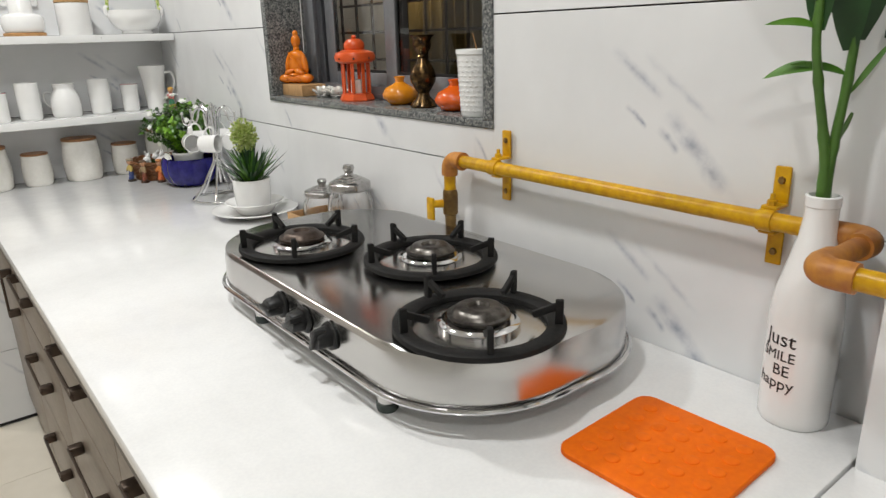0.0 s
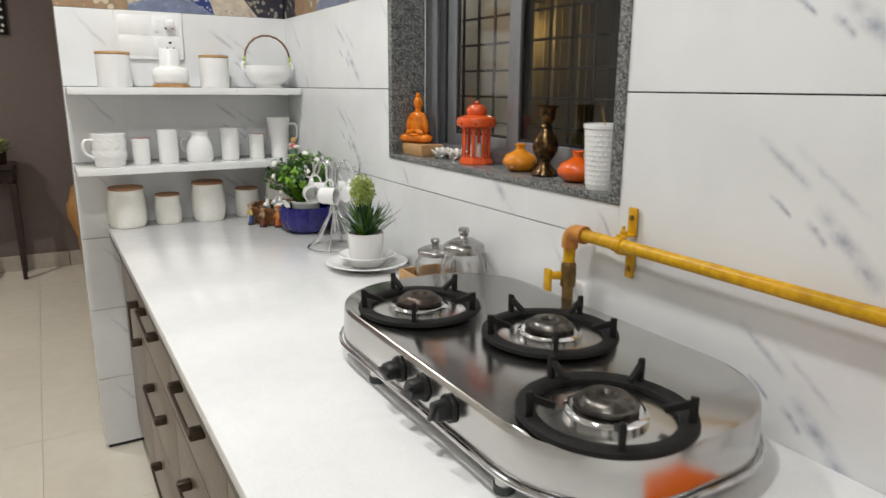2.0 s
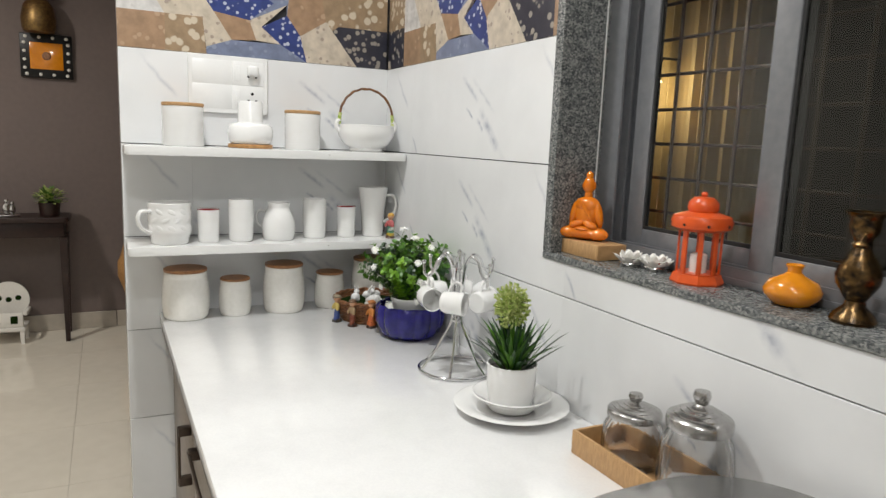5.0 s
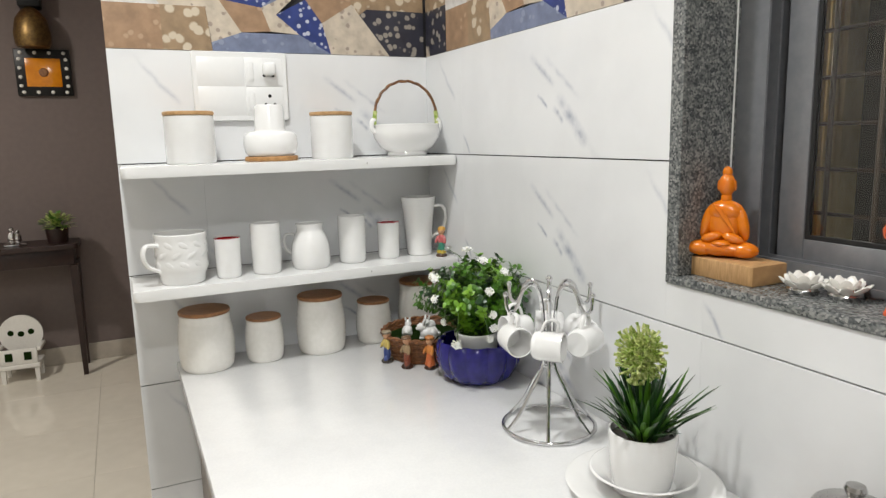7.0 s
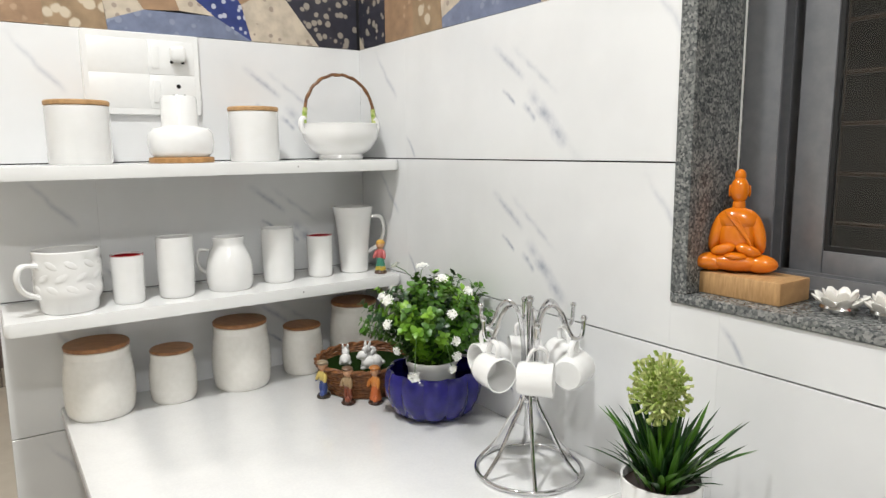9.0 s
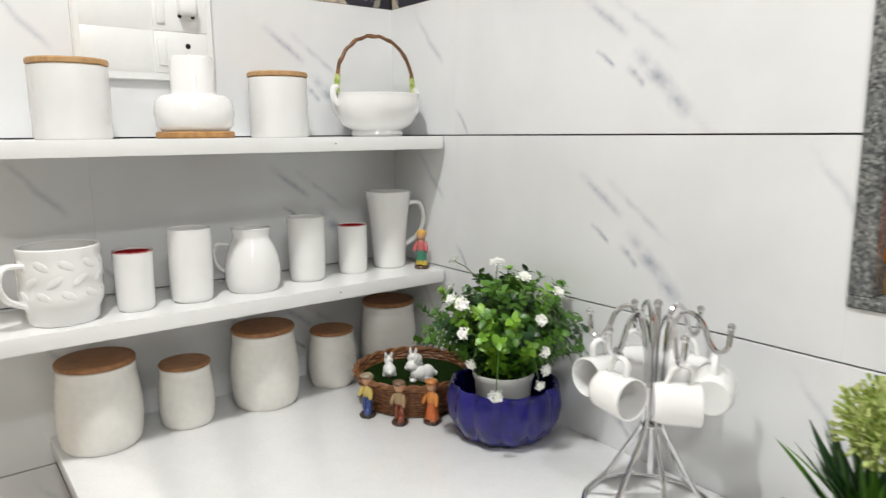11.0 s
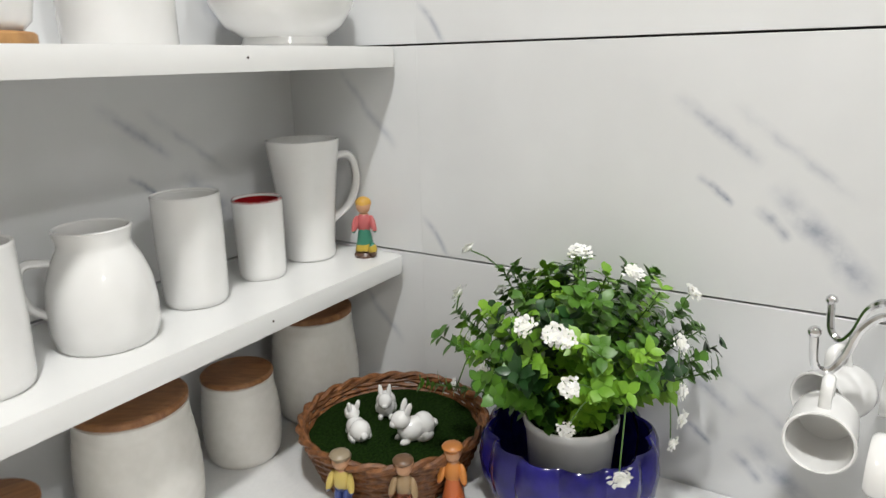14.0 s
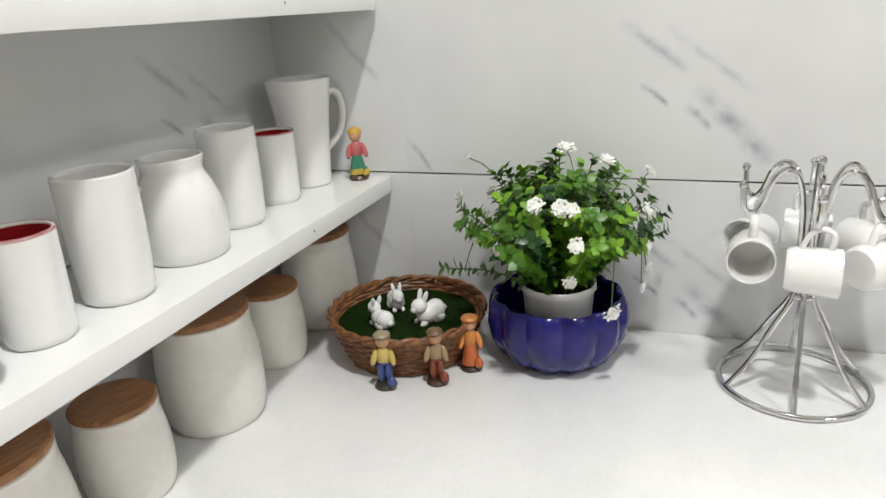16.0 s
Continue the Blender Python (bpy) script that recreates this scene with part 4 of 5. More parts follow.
# ---- mug tree ----
def mug_tree():
    cx, cy = -0.1085, -0.7495
    t = thing("mug_tree", "chrome wire mug tree on a ring base", "mug rack", cx, cy, CT)
    part("base_ring", tube([(0.084 * math.cos(a), 0.084 * math.sin(a), 0.0038) for a in [2 * math.pi * i / 56 for i in range(56)]], 0.0036, 10, True), CHROME, t)
    part("post", tube([(0, 0, 0.05), (0, 0, 0.275)], 0.0042, 10), CHROME, t)
    knob = ball(bmesh.new(), 0, 0, 0.279, 0.006)
    part("post_knob", knob, CHROME, t)
    part("collar", tube([(0.011 * math.cos(a), 0.011 * math.sin(a), 0.118) for a in [2 * math.pi * i / 20 for i in range(20)]], 0.003, 8, True), CHROME, t)
    cups = []
    for k in range(6):
        a = radians(60 * k - 5)
        prof = [(0.084, 0.006), (0.058, 0.036), (0.034, 0.078), (0.0125, 0.118), (0.011, 0.160), (0.013, 0.215), (0.020, 0.255), (0.035, 0.272), (0.052, 0.262), (0.062, 0.238), (0.072, 0.226), (0.083, 0.232), (0.086, 0.256)]
        pts = [(r * math.cos(a), r * math.sin(a), z) for r, z in curve_rz(prof)]
        arm = part("arm", tube(pts, 0.0033, 8), CHROME, t)
        part("arm_tip", ball(bmesh.new(), 0.086 * math.cos(a), 0.086 * math.sin(a), 0.259, 0.005), CHROME, arm)
        cups.append((a, 0.070))
    return cx, cy, cups


def curve_rz(prof):
    return [(p.x, p.z) for p in curve([(r, 0, z) for r, z in prof], 5)]


def espresso_cup():
    """A cup lying on its side, hung by its handle at the origin; its axis runs along x."""
    c = thing("coffee_cup", "small white coffee cup hanging by its handle from the mug tree", "cup", group="white cups on the mug tree")
    body = lathe(turned_outside([(0.021, 0), (0.0235, 0.003), (0.0250, 0.010), (0.0262, 0.052)], 0.0024), 36)
    bmesh.ops.transform(body, matrix=pose(-0.026, 0, -0.047, 0, 90, 0), verts=body.verts)
    part("cup", body, CERAMIC, c)
    h = loop_handle(0.013, 0.041, 0.024, 0.023, 0.0030)
    bmesh.ops.transform(h, matrix=pose(-0.026, 0, -0.047, 0, 90, 0) @ pose(0, 0, 0, 0, 0, 180), verts=h.verts)
    part("handle", h, CERAMIC, c)
    return c


cx, cy, cups = mug_tree()
first = espresso_cup()
for i, (a, r) in enumerate(cups):
    m = pose(cx + r * math.cos(a), cy + r * math.sin(a), CT + 0.2265 - 0.004, 0, 0, math.degrees(a) + (85, 95, 62, 88, 76, 90)[i])
    if i == 0:
        first.matrix_basis = m
    else:
        copy_thing(first, m)


# ---- blue bowl with flowering plant ----
def blue_bowl():
    b = thing("planter_bowl", "lobed cobalt blue glazed bowl on the worktop", "bowl", -0.0975, -0.4570, CT)
    wave = lambda a: 1 + 0.075 * abs(math.cos(6 * a)) - 0.048
    prof = [(0.056, 0), (0.063, 0.002), (0.079, 0.014), (0.0905, 0.038), (0.0935, 0.060), (0.091, 0.080), (0.087, 0.089)]
    part("bowl", lathe(turned_outside(prof, 0.006), 96, wave), BLUE, b)
    return b


def flower_pot():
    x, y, z = -0.1015, -0.4595, CT + 0.0065
    p = thing("flowering_plant", "bushy green plant with small white flowers in a white pot", "plant", x, y, z)
    part("pot", lathe(turned_outside([(0.038, 0), (0.040, 0.003), (0.047, 0.090), (0.050, 0.094), (0.050, 0.102)], 0.003), 40, lambda a: 1 + 0.01 * math.cos(24 * a)), PLASTIC, p, "embossed white pot")
    part("soil", lathe([(0.046, 0.090), (0.02, 0.094), (0, 0.094)], 20), MOSS, p)
    rng = random.Random(11)
    sets = {"foliage": (LEAF, bmesh.new()), "light_foliage": (LEAFLIGHT, bmesh.new()), "dark_foliage": (LEAFDARK, bmesh.new())}
    stems = bmesh.new()
    tips = []
    for i in range(125):
        a = i * 2.39996 + rng.uniform(-0.4, 0.4)
        lean = math.sqrt((i + 0.5) / 125) * rng.uniform(0.75, 1.1)
        reach = 0.138 * lean
        height = 0.176 * rng.uniform(0.66, 1.02) * math.sqrt(max(0.05, 1 - 0.58 * lean * lean)) - (0.05 if rng.random() < 0.14 and lean > 0.7 else 0)
        start = Vector((0.030 * lean * math.cos(a), 0.030 * lean * math.sin(a), 0.092))
        endp = Vector((reach * math.cos(a), reach * math.sin(a), 0.092 + height))
        if x + endp.x > -0.010:
            endp.x = -0.010 - x - rng.uniform(0, 0.014)
        mid = (start + endp) / 2 + Vector((-0.006 * math.cos(a), -0.006 * math.sin(a), 0.010))
        path = curve([start, mid, endp], 6)
        tube(path, 0.0009, 4, False, stems)
        name = rng.choices(("foliage", "light_foliage", "dark_foliage"), (5, 3.4, 1.7))[0]
        bm = sets[name][1]
        for q in range(2, len(path)):
            d = (path[q] - path[q - 1]).normalized()
            turn = rng.uniform(0, 3)
            for k in range(3 if q < len(path) - 1 else 6):
                o = d.orthogonal().normalized()
                side = (Matrix.Rotation(turn + 2.1 * k + rng.uniform(-0.3, 0.3), 3, d) @ o) * 0.9 + d * rng.uniform(0.2, 0.9)
                leaf_blade(bm, path[q] + d * rng.uniform(-0.008, 0.004), side, d, rng.uniform(0.010, 0.017), rng.uniform(0.0080, 0.0125), 0.25, 3, 0.15)
        tips.append((endp, d, lean))
    for name, (m, bm) in sets.items():
        tagged(part(name, bm, m, p, "small oval leaves"), kind="stuff")
    blossom = None
    spots = ((-0.010, 0.114, 0.268), (-0.028, -0.015, 0.285), (-0.016, -0.061, 0.268), (0.007, -0.109, 0.251), (-0.010, 0.126, 0.217),
             (-0.100, 0.007, 0.234), (-0.112, -0.036, 0.235), (-0.106, -0.023, 0.234), (-0.082, 0.056, 0.172), (-0.040, 0.096, 0.173),
             (-0.028, 0.121, 0.118), (-0.118, -0.042, 0.196), (-0.028, -0.109, 0.214), (-0.022, -0.111, 0.166), (-0.022, -0.113, 0.139),
             (-0.028, -0.108, 0.116), (-0.088, -0.079, 0.106), (-0.094, -0.031, 0.142))
    for k in range(8):
        spots += (tuple(tips[50 + 8 * k][0] + tips[50 + 8 * k][1] * 0.006),) if tips[50 + 8 * k][0].x > 0.02 else ()
    for spot in spots:
        endp = Vector(spot)
        near = min(tips, key=lambda q: (q[0] - endp).length)
        tube([near[0], (near[0] + endp) / 2 + Vector((0, 0, 0.004)), endp], 0.0008, 4, False, stems)
        n = Vector((endp.x, endp.y, endp.z - 0.15)).normalized()
        m = Matrix.Translation(endp) @ n.to_track_quat("Z", "Y").to_matrix().to_4x4() @ Matrix.Rotation(rng.uniform(0, 6), 4, "Z") @ Matrix.Scale(rng.uniform(0.75, 1.2), 4)
        if x + m.translation.x > -0.014:
            m.translation.x = -0.014 - x
        if blossom is None:
            bm = bmesh.new()
            for k in range(34):
                a = k * 2.39996
                r = 0.0085 * math.sqrt((k + 0.5) / 34)
                lift = 0.0055 * (1 - (r / 0.0095) ** 2) + rng.uniform(-0.001, 0.0015)
                spot = (r * math.cos(a) + rng.uniform(-0.001, 0.001), r * math.sin(a) + rng.uniform(-0.001, 0.001), lift)
                out = (math.cos(a + rng.uniform(-0.7, 0.7)), math.sin(a + rng.uniform(-0.7, 0.7)), rng.uniform(0.0, 1.3))
                leaf_blade(bm, spot, out, (0, 0, 1), rng.uniform(0.0035, 0.0055), 0.0045, 0.2, 3, rng.uniform(-0.4, 0.2))
            ball(bm, 0, 0, 0.002, 0.0062, None, 0.0034, 8, 5)
            blossom = part("blossom", bm, PETAL, p, "small white blossom")
            blossom.matrix_basis = m
        else:
            again(blossom, p, m)
    tagged(part("stem", stems, BAMBOO, p), kind="stuff")
    return p


blue_bowl()
flower_pot()


# ---- wicker basket with rabbits and figurines ----
def wicker_basket():
    b = thing("wicker_basket", "round brown wicker tray filled with green moss", "basket", -0.1325, -0.2500, CT)
    rows = 11
    for k in range(rows):
        z = 0.004 + 0.0052 * k
        r = 0.086 + 0.0020 * k
        pts = []
        for i in range(72):
            a = 2 * math.pi * i / 72
            pts.append(((r + 0.0018 * math.sin(18 * a + math.pi * k)) * math.cos(a), (r + 0.0018 * math.sin(18 * a + math.pi * k)) * math.sin(a), z + 0.0006 * math.sin(9 * a + k)))
        part("weave", tube(pts, 0.0032, 6, True), WICKER, b)
    for s in (0, math.pi):
        pts = [((0.108 + 0.003 * math.cos(12 * a + s)) * math.cos(a), (0.108 + 0.003 * math.cos(12 * a + s)) * math.sin(a), 0.062 + 0.003 * math.sin(12 * a + s)) for a in [2 * math.pi * i / 96 for i in range(96)]]
        part("rim", tube(pts, 0.0036, 6, True), WICKER, b, "braided wicker rim")
    bm = lathe([(0, 0.050), (0.05, 0.0505), (0.092, 0.049), (0.100, 0.046), (0.097, 0.030), (0.086, 0.004), (0, 0.004)], 60)
    part("moss", bm, MOSS, b, "dark green moss")
    return b


def rabbit(x, y, rz, s, label):
    bm = bmesh.new()
    ball(bm, 0, 0, 0.010, 0.015, 0.010, 0.0105, 14, 10)
    ball(bm, -0.008, 0, 0.011, 0.010, 0.0105, 0.011, 12, 8)
    ball(bm, 0.012, 0, 0.021, 0.0085, 0.0075, 0.0078, 12, 8)
    ball(bm, 0.018, 0, 0.019, 0.004, 0.004, 0.0035, 8, 6)
    for q in (-1, 1):
        ball(bm, 0.007, q * 0.0042, 0.030, 0.0028, 0.0024, 0.0065, 8, 8, Matrix.Rotation(radians(q * -8), 4, "X") @ Matrix.Rotation(radians(-18), 4, "Y"))
        ball(bm, 0.011, q * 0.005, 0.003, 0.005, 0.003, 0.003, 8, 6)
        ball(bm, -0.006, q * 0.008, 0.005, 0.008, 0.0035, 0.005, 8, 6)
    ball(bm, -0.0175, 0, 0.010, 0.004, 0.004, 0.004, 8, 6)
    bmesh.ops.scale(bm, vec=(s, s, s), verts=bm.verts)
    ob = part("rabbit_figurine", bm, CERAMIC)
    ob.matrix_basis = pose(x, y, CT + 0.0490, 0, 0, rz)
    return tagged(ob, label, "figurine", "rabbits on the moss")


wicker_basket()
rabbit(-0.173, -0.228, 60, 1.2, "small white porcelain rabbit on the moss")
rabbit(-0.113, -0.225, 215, 1.2, "small white porcelain rabbit on the moss")
rabbit(-0.143, -0.288, 150, 1.4, "lying white porcelain rabbit on the moss")


def figure_material(name, bands):
    """Painted resin: colour bands by height."""
    m, n, l, b = nodes_of(name)
    tc, sep = n.new("ShaderNodeTexCoord"), n.new("ShaderNodeSeparateXYZ")
    l.new(tc.outputs["Object"], sep.inputs[0])
    ns = n.new("ShaderNodeTexNoise")
    ns.inputs["Scale"].default_value = 120
    l.new(tc.outputs["Object"], ns.inputs["Vector"])
    h = math_node(n, l, "ADD", math_node(n, l, "DIVIDE", sep.outputs[2], 0.085), math_node(n, l, "MULTIPLY", math_node(n, l, "SUBTRACT", ns.outputs[0], 0.5), 0.10))
    r = ramp(n, bands)
    r.color_ramp.interpolation = "CONSTANT"
    l.new(h, r.inputs[0])
    l.new(r.outputs[0], b.inputs["Base Color"])
    b.inputs["Roughness"].default_value = 0.35
    bn = n.new("ShaderNodeBump")
    bn.inputs["Strength"].default_value, bn.inputs["Distance"].default_value = 0.3, 0.001
    l.new(ns.outputs[0], bn.inputs["Height"])
    l.new(bn.outputs[0], b.inputs["Normal"])
    return m


def figurine(x, y, z, rz, s, material, label, skirt=False, hat=True):
    """A small painted resin figure, kept to plain shapes."""
    bm = bmesh.new()
    base = lathe([(0, 0), (0.014, 0), (0.015, 0.003), (0.012, 0.007), (0, 0.008)], 16)
    me = bpy.data.meshes.new("base")
    base.to_mesh(me)
    base.free()
    bm.from_mesh(me)
    bpy.data.meshes.remove(me)
    if skirt:
        bmesh.ops.create_cone(bm, segments=16, radius1=0.013, radius2=0.007, depth=0.030, cap_ends=True, matrix=Matrix.Translation((0, 0, 0.024)))
    else:
        for q in (-1, 1):
            ball(bm, 0, q * 0.0048, 0.021, 0.006, 0.0052, 0.018, 10, 8)
    ball(bm, 0, 0, 0.045, 0.0085, 0.0100, 0.0150, 12, 10)
    for q in (-1, 1):
        ball(bm, 0.004, q * 0.0115, 0.044, 0.004, 0.0042, 0.012, 8, 8, Matrix.Rotation(radians(q * 14), 4, "X") @ Matrix.Rotation(radians(-20), 4, "Y"))
    ball(bm, 0, 0, 0.067, 0.0095, 0.0095, 0.0102, 12, 10)
    ball(bm, -0.002, 0, 0.071, 0.0105, 0.0108, 0.0085, 12, 8)
    if hat:
        ball(bm, 0.001, 0, 0.075, 0.0115, 0.0115, 0.0045, 12, 6)
    ball(bm, 0.011, 0.010, 0.012, 0.006, 0.006, 0.009, 8, 8)
    bmesh.ops.scale(bm, vec=(s, s, s), verts=bm.verts)
    ob = part("figurine", bm, material)
    ob.matrix_basis = pose(x, y, z, 0, 0, rz)
    return tagged(ob, label, "figurine", "painted resin figurines")


SKIN = (0.55, 0.30, 0.17)
F1 = figure_material("painted_blue_yellow", [(0, (0.05, 0.04, 0.03)), (0.1, (0.05, 0.08, 0.25)), (0.42, (0.55, 0.42, 0.12)), (0.66, SKIN), (0.82, (0.30, 0.24, 0.16))])
F2 = figure_material("painted_brown_tan", [(0, (0.06, 0.03, 0.02)), (0.1, (0.22, 0.06, 0.03)), (0.42, (0.32, 0.22, 0.12)), (0.66, SKIN), (0.82, (0.16, 0.09, 0.05))])
F3 = figure_material("painted_orange_red", [(0, (0.06, 0.03, 0.02)), (0.1, (0.50, 0.13, 0.04)), (0.42, (0.58, 0.22, 0.05)), (0.66, SKIN), (0.82, (0.50, 0.19, 0.05))])
F4 = figure_material("painted_green_pink", [(0, (0.10, 0.05, 0.03)), (0.1, (0.5, 0.36, 0.05)), (0.2, (0.04, 0.20, 0.13)), (0.42, (0.5, 0.12, 0.12)), (0.66, SKIN), (0.82, (0.6, 0.34, 0.06))])
figurine(-0.241, -0.261, CT, 195, 1.0, F1, "painted resin boy figurine in blue and yellow")
figurine(-0.215, -0.323, CT, 200, 0.98, F2, "painted resin figurine in brown and tan")
figurine(-0.170, -0.355, CT, 200, 1.0, F3, "painted resin girl figurine in orange dress", True)
figurine(-0.034, -0.143, SH2, 215, 1.0, F4, "painted resin girl figurine with blond hair on the shelf", True, False)


# ---- things on the window sill ----
SILL = WIN[2] + 0.0141


def buddha(x, y):
    blk = thing("wood_block", "plain oak block under the statue on the sill", "block", x, y, SILL)
    part("block", block(-0.036, -0.075, 0, 0.036, 0.058, 0.030, 0.002), PALEWOOD, blk)
    bm = bmesh.new()
    ball(bm, 0.0, 0, 0.014, 0.030, 0.048, 0.014, 20, 10)
    for q in (-1, 1):
        ball(bm, -0.010, q * 0.030, 0.013, 0.017, 0.026, 0.012, 14, 8, Matrix.Rotation(radians(q * 14), 4, "Z"))
        ball(bm, -0.004, q * 0.0270, 0.050, 0.010, 0.0095, 0.026, 12, 8, Matrix.Rotation(radians(q * 14), 4, "X"))
        ball(bm, -0.018, q * 0.016, 0.030, 0.008, 0.017, 0.007, 12, 8, Matrix.Rotation(radians(q * -14), 4, "X"))
        ball(bm, 0.0, q * 0.0128, 0.103, 0.003, 0.002, 0.008, 8, 6)
    ball(bm, 0.0, 0, 0.050, 0.0185, 0.0275, 0.034, 20, 12)
    ball(bm, -0.002, 0, 0.066, 0.0175, 0.0285, 0.017, 18, 10)
    ball(bm, 0.0, 0, 0.084, 0.009, 0.009, 0.012, 12, 8)
    ball(bm, 0.0, 0, 0.104, 0.0135, 0.0128, 0.0170, 16, 12)
    ball(bm, 0.0, 0, 0.122, 0.0078, 0.0078, 0.0085, 12, 8)
    ball(bm, -0.020, 0, 0.022, 0.012, 0.016, 0.005, 12, 8)
    for i in range(5):
        f = tube(curve([(-0.0185, 0.016 - 0.004 * i, 0.078 - 0.002 * i), (-0.0205, 0.0 - 0.004 * i, 0.060 - 0.004 * i), (-0.0195, -0.012 - 0.002 * i, 0.046 - 0.003 * i)], 4), 0.0013, 5)
        me = bpy.data.meshes.new("fold")
        f.to_mesh(me)
        f.free()
        bm.from_mesh(me)
        bpy.data.meshes.remove(me)
    ob = part("buddha_statue", bm, ORANGE)
    ob.matrix_basis = pose(x, y + 0.010, SILL + 0.030, 0, 0, 28) @ Matrix.Diagonal((1.0, 0.97, 1.08, 1))
    return tagged(ob, "orange lacquered seated buddha statue on a wooden block", "statue")


buddha(0.062, -0.991)


def lotus_holder(x, y):
    l = thing("lotus_candle_holder", "small silvery white lotus candle holder on the sill", "candle holder", x, y, SILL)
    part("cup", lathe([(0, 0), (0.018, 0), (0.022, 0.006), (0.016, 0.016), (0.013, 0.010), (0, 0.008)], 20), STEEL, l)
    first_p = None
    for ring_r, cnt, tilt in ((0.020, 8, 38), (0.013, 7, 62)):
        for k in range(cnt):
            m = pose(0, 0, 0.006, 0, 0, 360 * k / cnt + tilt) @ pose(ring_r * 0.6, 0, 0, 0, -tilt, 0)
            if first_p is None:
                bm = bmesh.new()
                ball(bm, 0.012, 0, 0, 0.014, 0.0085, 0.0026, 10, 6)
                first_p = part("petal", bm, STONEWARE, l, "pale shell petal")
                first_p.matrix_basis = m
            else:
                again(first_p, l, m)
    return l


lotus_holder(0.060, -1.122)
lotus_holder(0.075, -1.172)


def lantern(x, y):
    t = thing("candle_lantern", "red-orange metal candle lantern with glass panes", "lantern", x, y, SILL)
    part("base", lathe([(0, 0), (0.043, 0), (0.044, 0.003), (0.040, 0.012), (0.038, 0.016), (0, 0.016)], 8), REDORANGE, t)
    part("floor_plate", lathe([(0, 0.0162), (0.036, 0.0162), (0.036, 0.018), (0, 0.018)], 8), REDORANGE, t)
    post = None
    for k in range(8):
        m = pose(0, 0, 0, 0, 0, 45 * k)
        if post is None:
            post = part("post", block(0.0315, -0.0042, 0.017, 0.0355, 0.0042, 0.090, 0.001), REDORANGE, t)
            post.matrix_basis = m
        else:
            again(post, t, m)
    part("collar", lathe([(0, 0.0885), (0.036, 0.0885), (0.048, 0.094), (0.050, 0.104), (0.046, 0.113), (0.026, 0.120), (0, 0.120)], 32), REDORANGE, t, "round hood")
    part("chimney", lathe([(0, 0.119), (0.023, 0.119), (0.0255, 0.126), (0.024, 0.136), (0.016, 0.144), (0, 0.146)], 28), REDORANGE, t)
    part("knob", ball(bmesh.new(), 0, 0, 0.149, 0.006, 0.006, 0.005), REDORANGE, t)
    for k in range(8):
        h = lathe([(0, 0), (0.0028, 0), (0.0028, 0.0006), (0, 0.0006)], 5)
        bmesh.ops.transform(h, matrix=pose(0, 0, 0, 0, 0, 45 * k + 10) @ pose(0.0495, 0, 0.100, 0, 90, 0), verts=h.verts)
        part("star_hole", h, INK, t)
    part("candle", lathe([(0, 0.018), (0.014, 0.018), (0.014, 0.048), (0.010, 0.050), (0, 0.047)], 20), STONEWARE, t, "cream candle")
    return t


lantern(0.066, -1.278)


def squat_pot(x, y, material, s, label):
    p = thing("squat_vase", label, "vase", x, y, SILL, group="squat orange vases on the sill")
    prof = [(0.020 * s, 0), (0.030 * s, 0.004 * s), (0.043 * s, 0.018 * s), (0.044 * s, 0.026 * s), (0.036 * s, 0.040 * s), (0.016 * s, 0.050 * s), (0.011 * s, 0.054 * s), (0.011 * s, 0.060 * s), (0.014 * s, 0.066 * s)]
    part("vase_body", lathe(turned_outside(prof, 0.003), 40), material, p)
    return p


squat_pot(0.074, -1.451, YELLOWOR, 0.92, "squat amber glazed vase on the granite sill")
squat_pot(0.066, -1.655, DEEPOR, 0.93, "squat deep orange glazed vase on the granite sill")


def brass_vase(x, y):
    v = thing("brass_vase", "engraved antique brass vase with a flared rim", "vase", x, y, SILL)
    prof = [(0.0285, 0), (0.0295, 0.004), (0.025, 0.012), (0.014, 0.023), (0.0125, 0.030), (0.018, 0.039), (0.0265, 0.053), (0.0285, 0.064), (0.024, 0.080), (0.014, 0.095), (0.0108, 0.102), (0.0135, 0.106), (0.0108, 0.110), (0.016, 0.119), (0.0198, 0.128), (0.0185, 0.138), (0.0215, 0.144), (0.0275, 0.149)]
    part("vase_body", lathe(turned_outside(prof, 0.002), 40), ANTIQUE, v)
    return v


brass_vase(0.068, -1.548)


def basket_tumbler(x, y):
    t = thing("woven_tumbler", "white tumbler with a woven relief and a twig", "holder", x, y, SILL)
    prof = [(0.031, 0), (0.033, 0.003), (0.0345, 0.02), (0.040, 0.112), (0.042, 0.114), (0.042, 0.121)]
    bm = lathe(turned_outside(prof, 0.003), 40)
    part("cup", bm, PLASTIC, t)
    knot = None
    for row in range(11):
        for k in range(22):
            a = 2 * math.pi * (k + 0.5 * (row % 2)) / 22
            z = 0.012 + 0.009 * row
            r = 0.0345 + 0.0055 * (z - 0.02) / 0.092
            m = pose(r * math.cos(a), r * math.sin(a), z, 0, 0, math.degrees(a))
            if knot is None:
                b2 = bmesh.new()
                bmesh.ops.create_icosphere(b2, subdivisions=1, radius=1, matrix=Matrix.Diagonal((0.0009, 0.0048, 0.0030, 1)))
                knot = part("weave", b2, PLASTIC, t)
                knot.matrix_basis = m
            else:
                again(knot, t, m)
    part("twig", tube(curve([(0.01, 0.0, 0.01), (0.012, 0.012, 0.10), (0.008, 0.024, 0.150)], 5), 0.0012, 6), CORK, t, "thin dry twig")
    return t


basket_tumbler(0.039, -1.760)


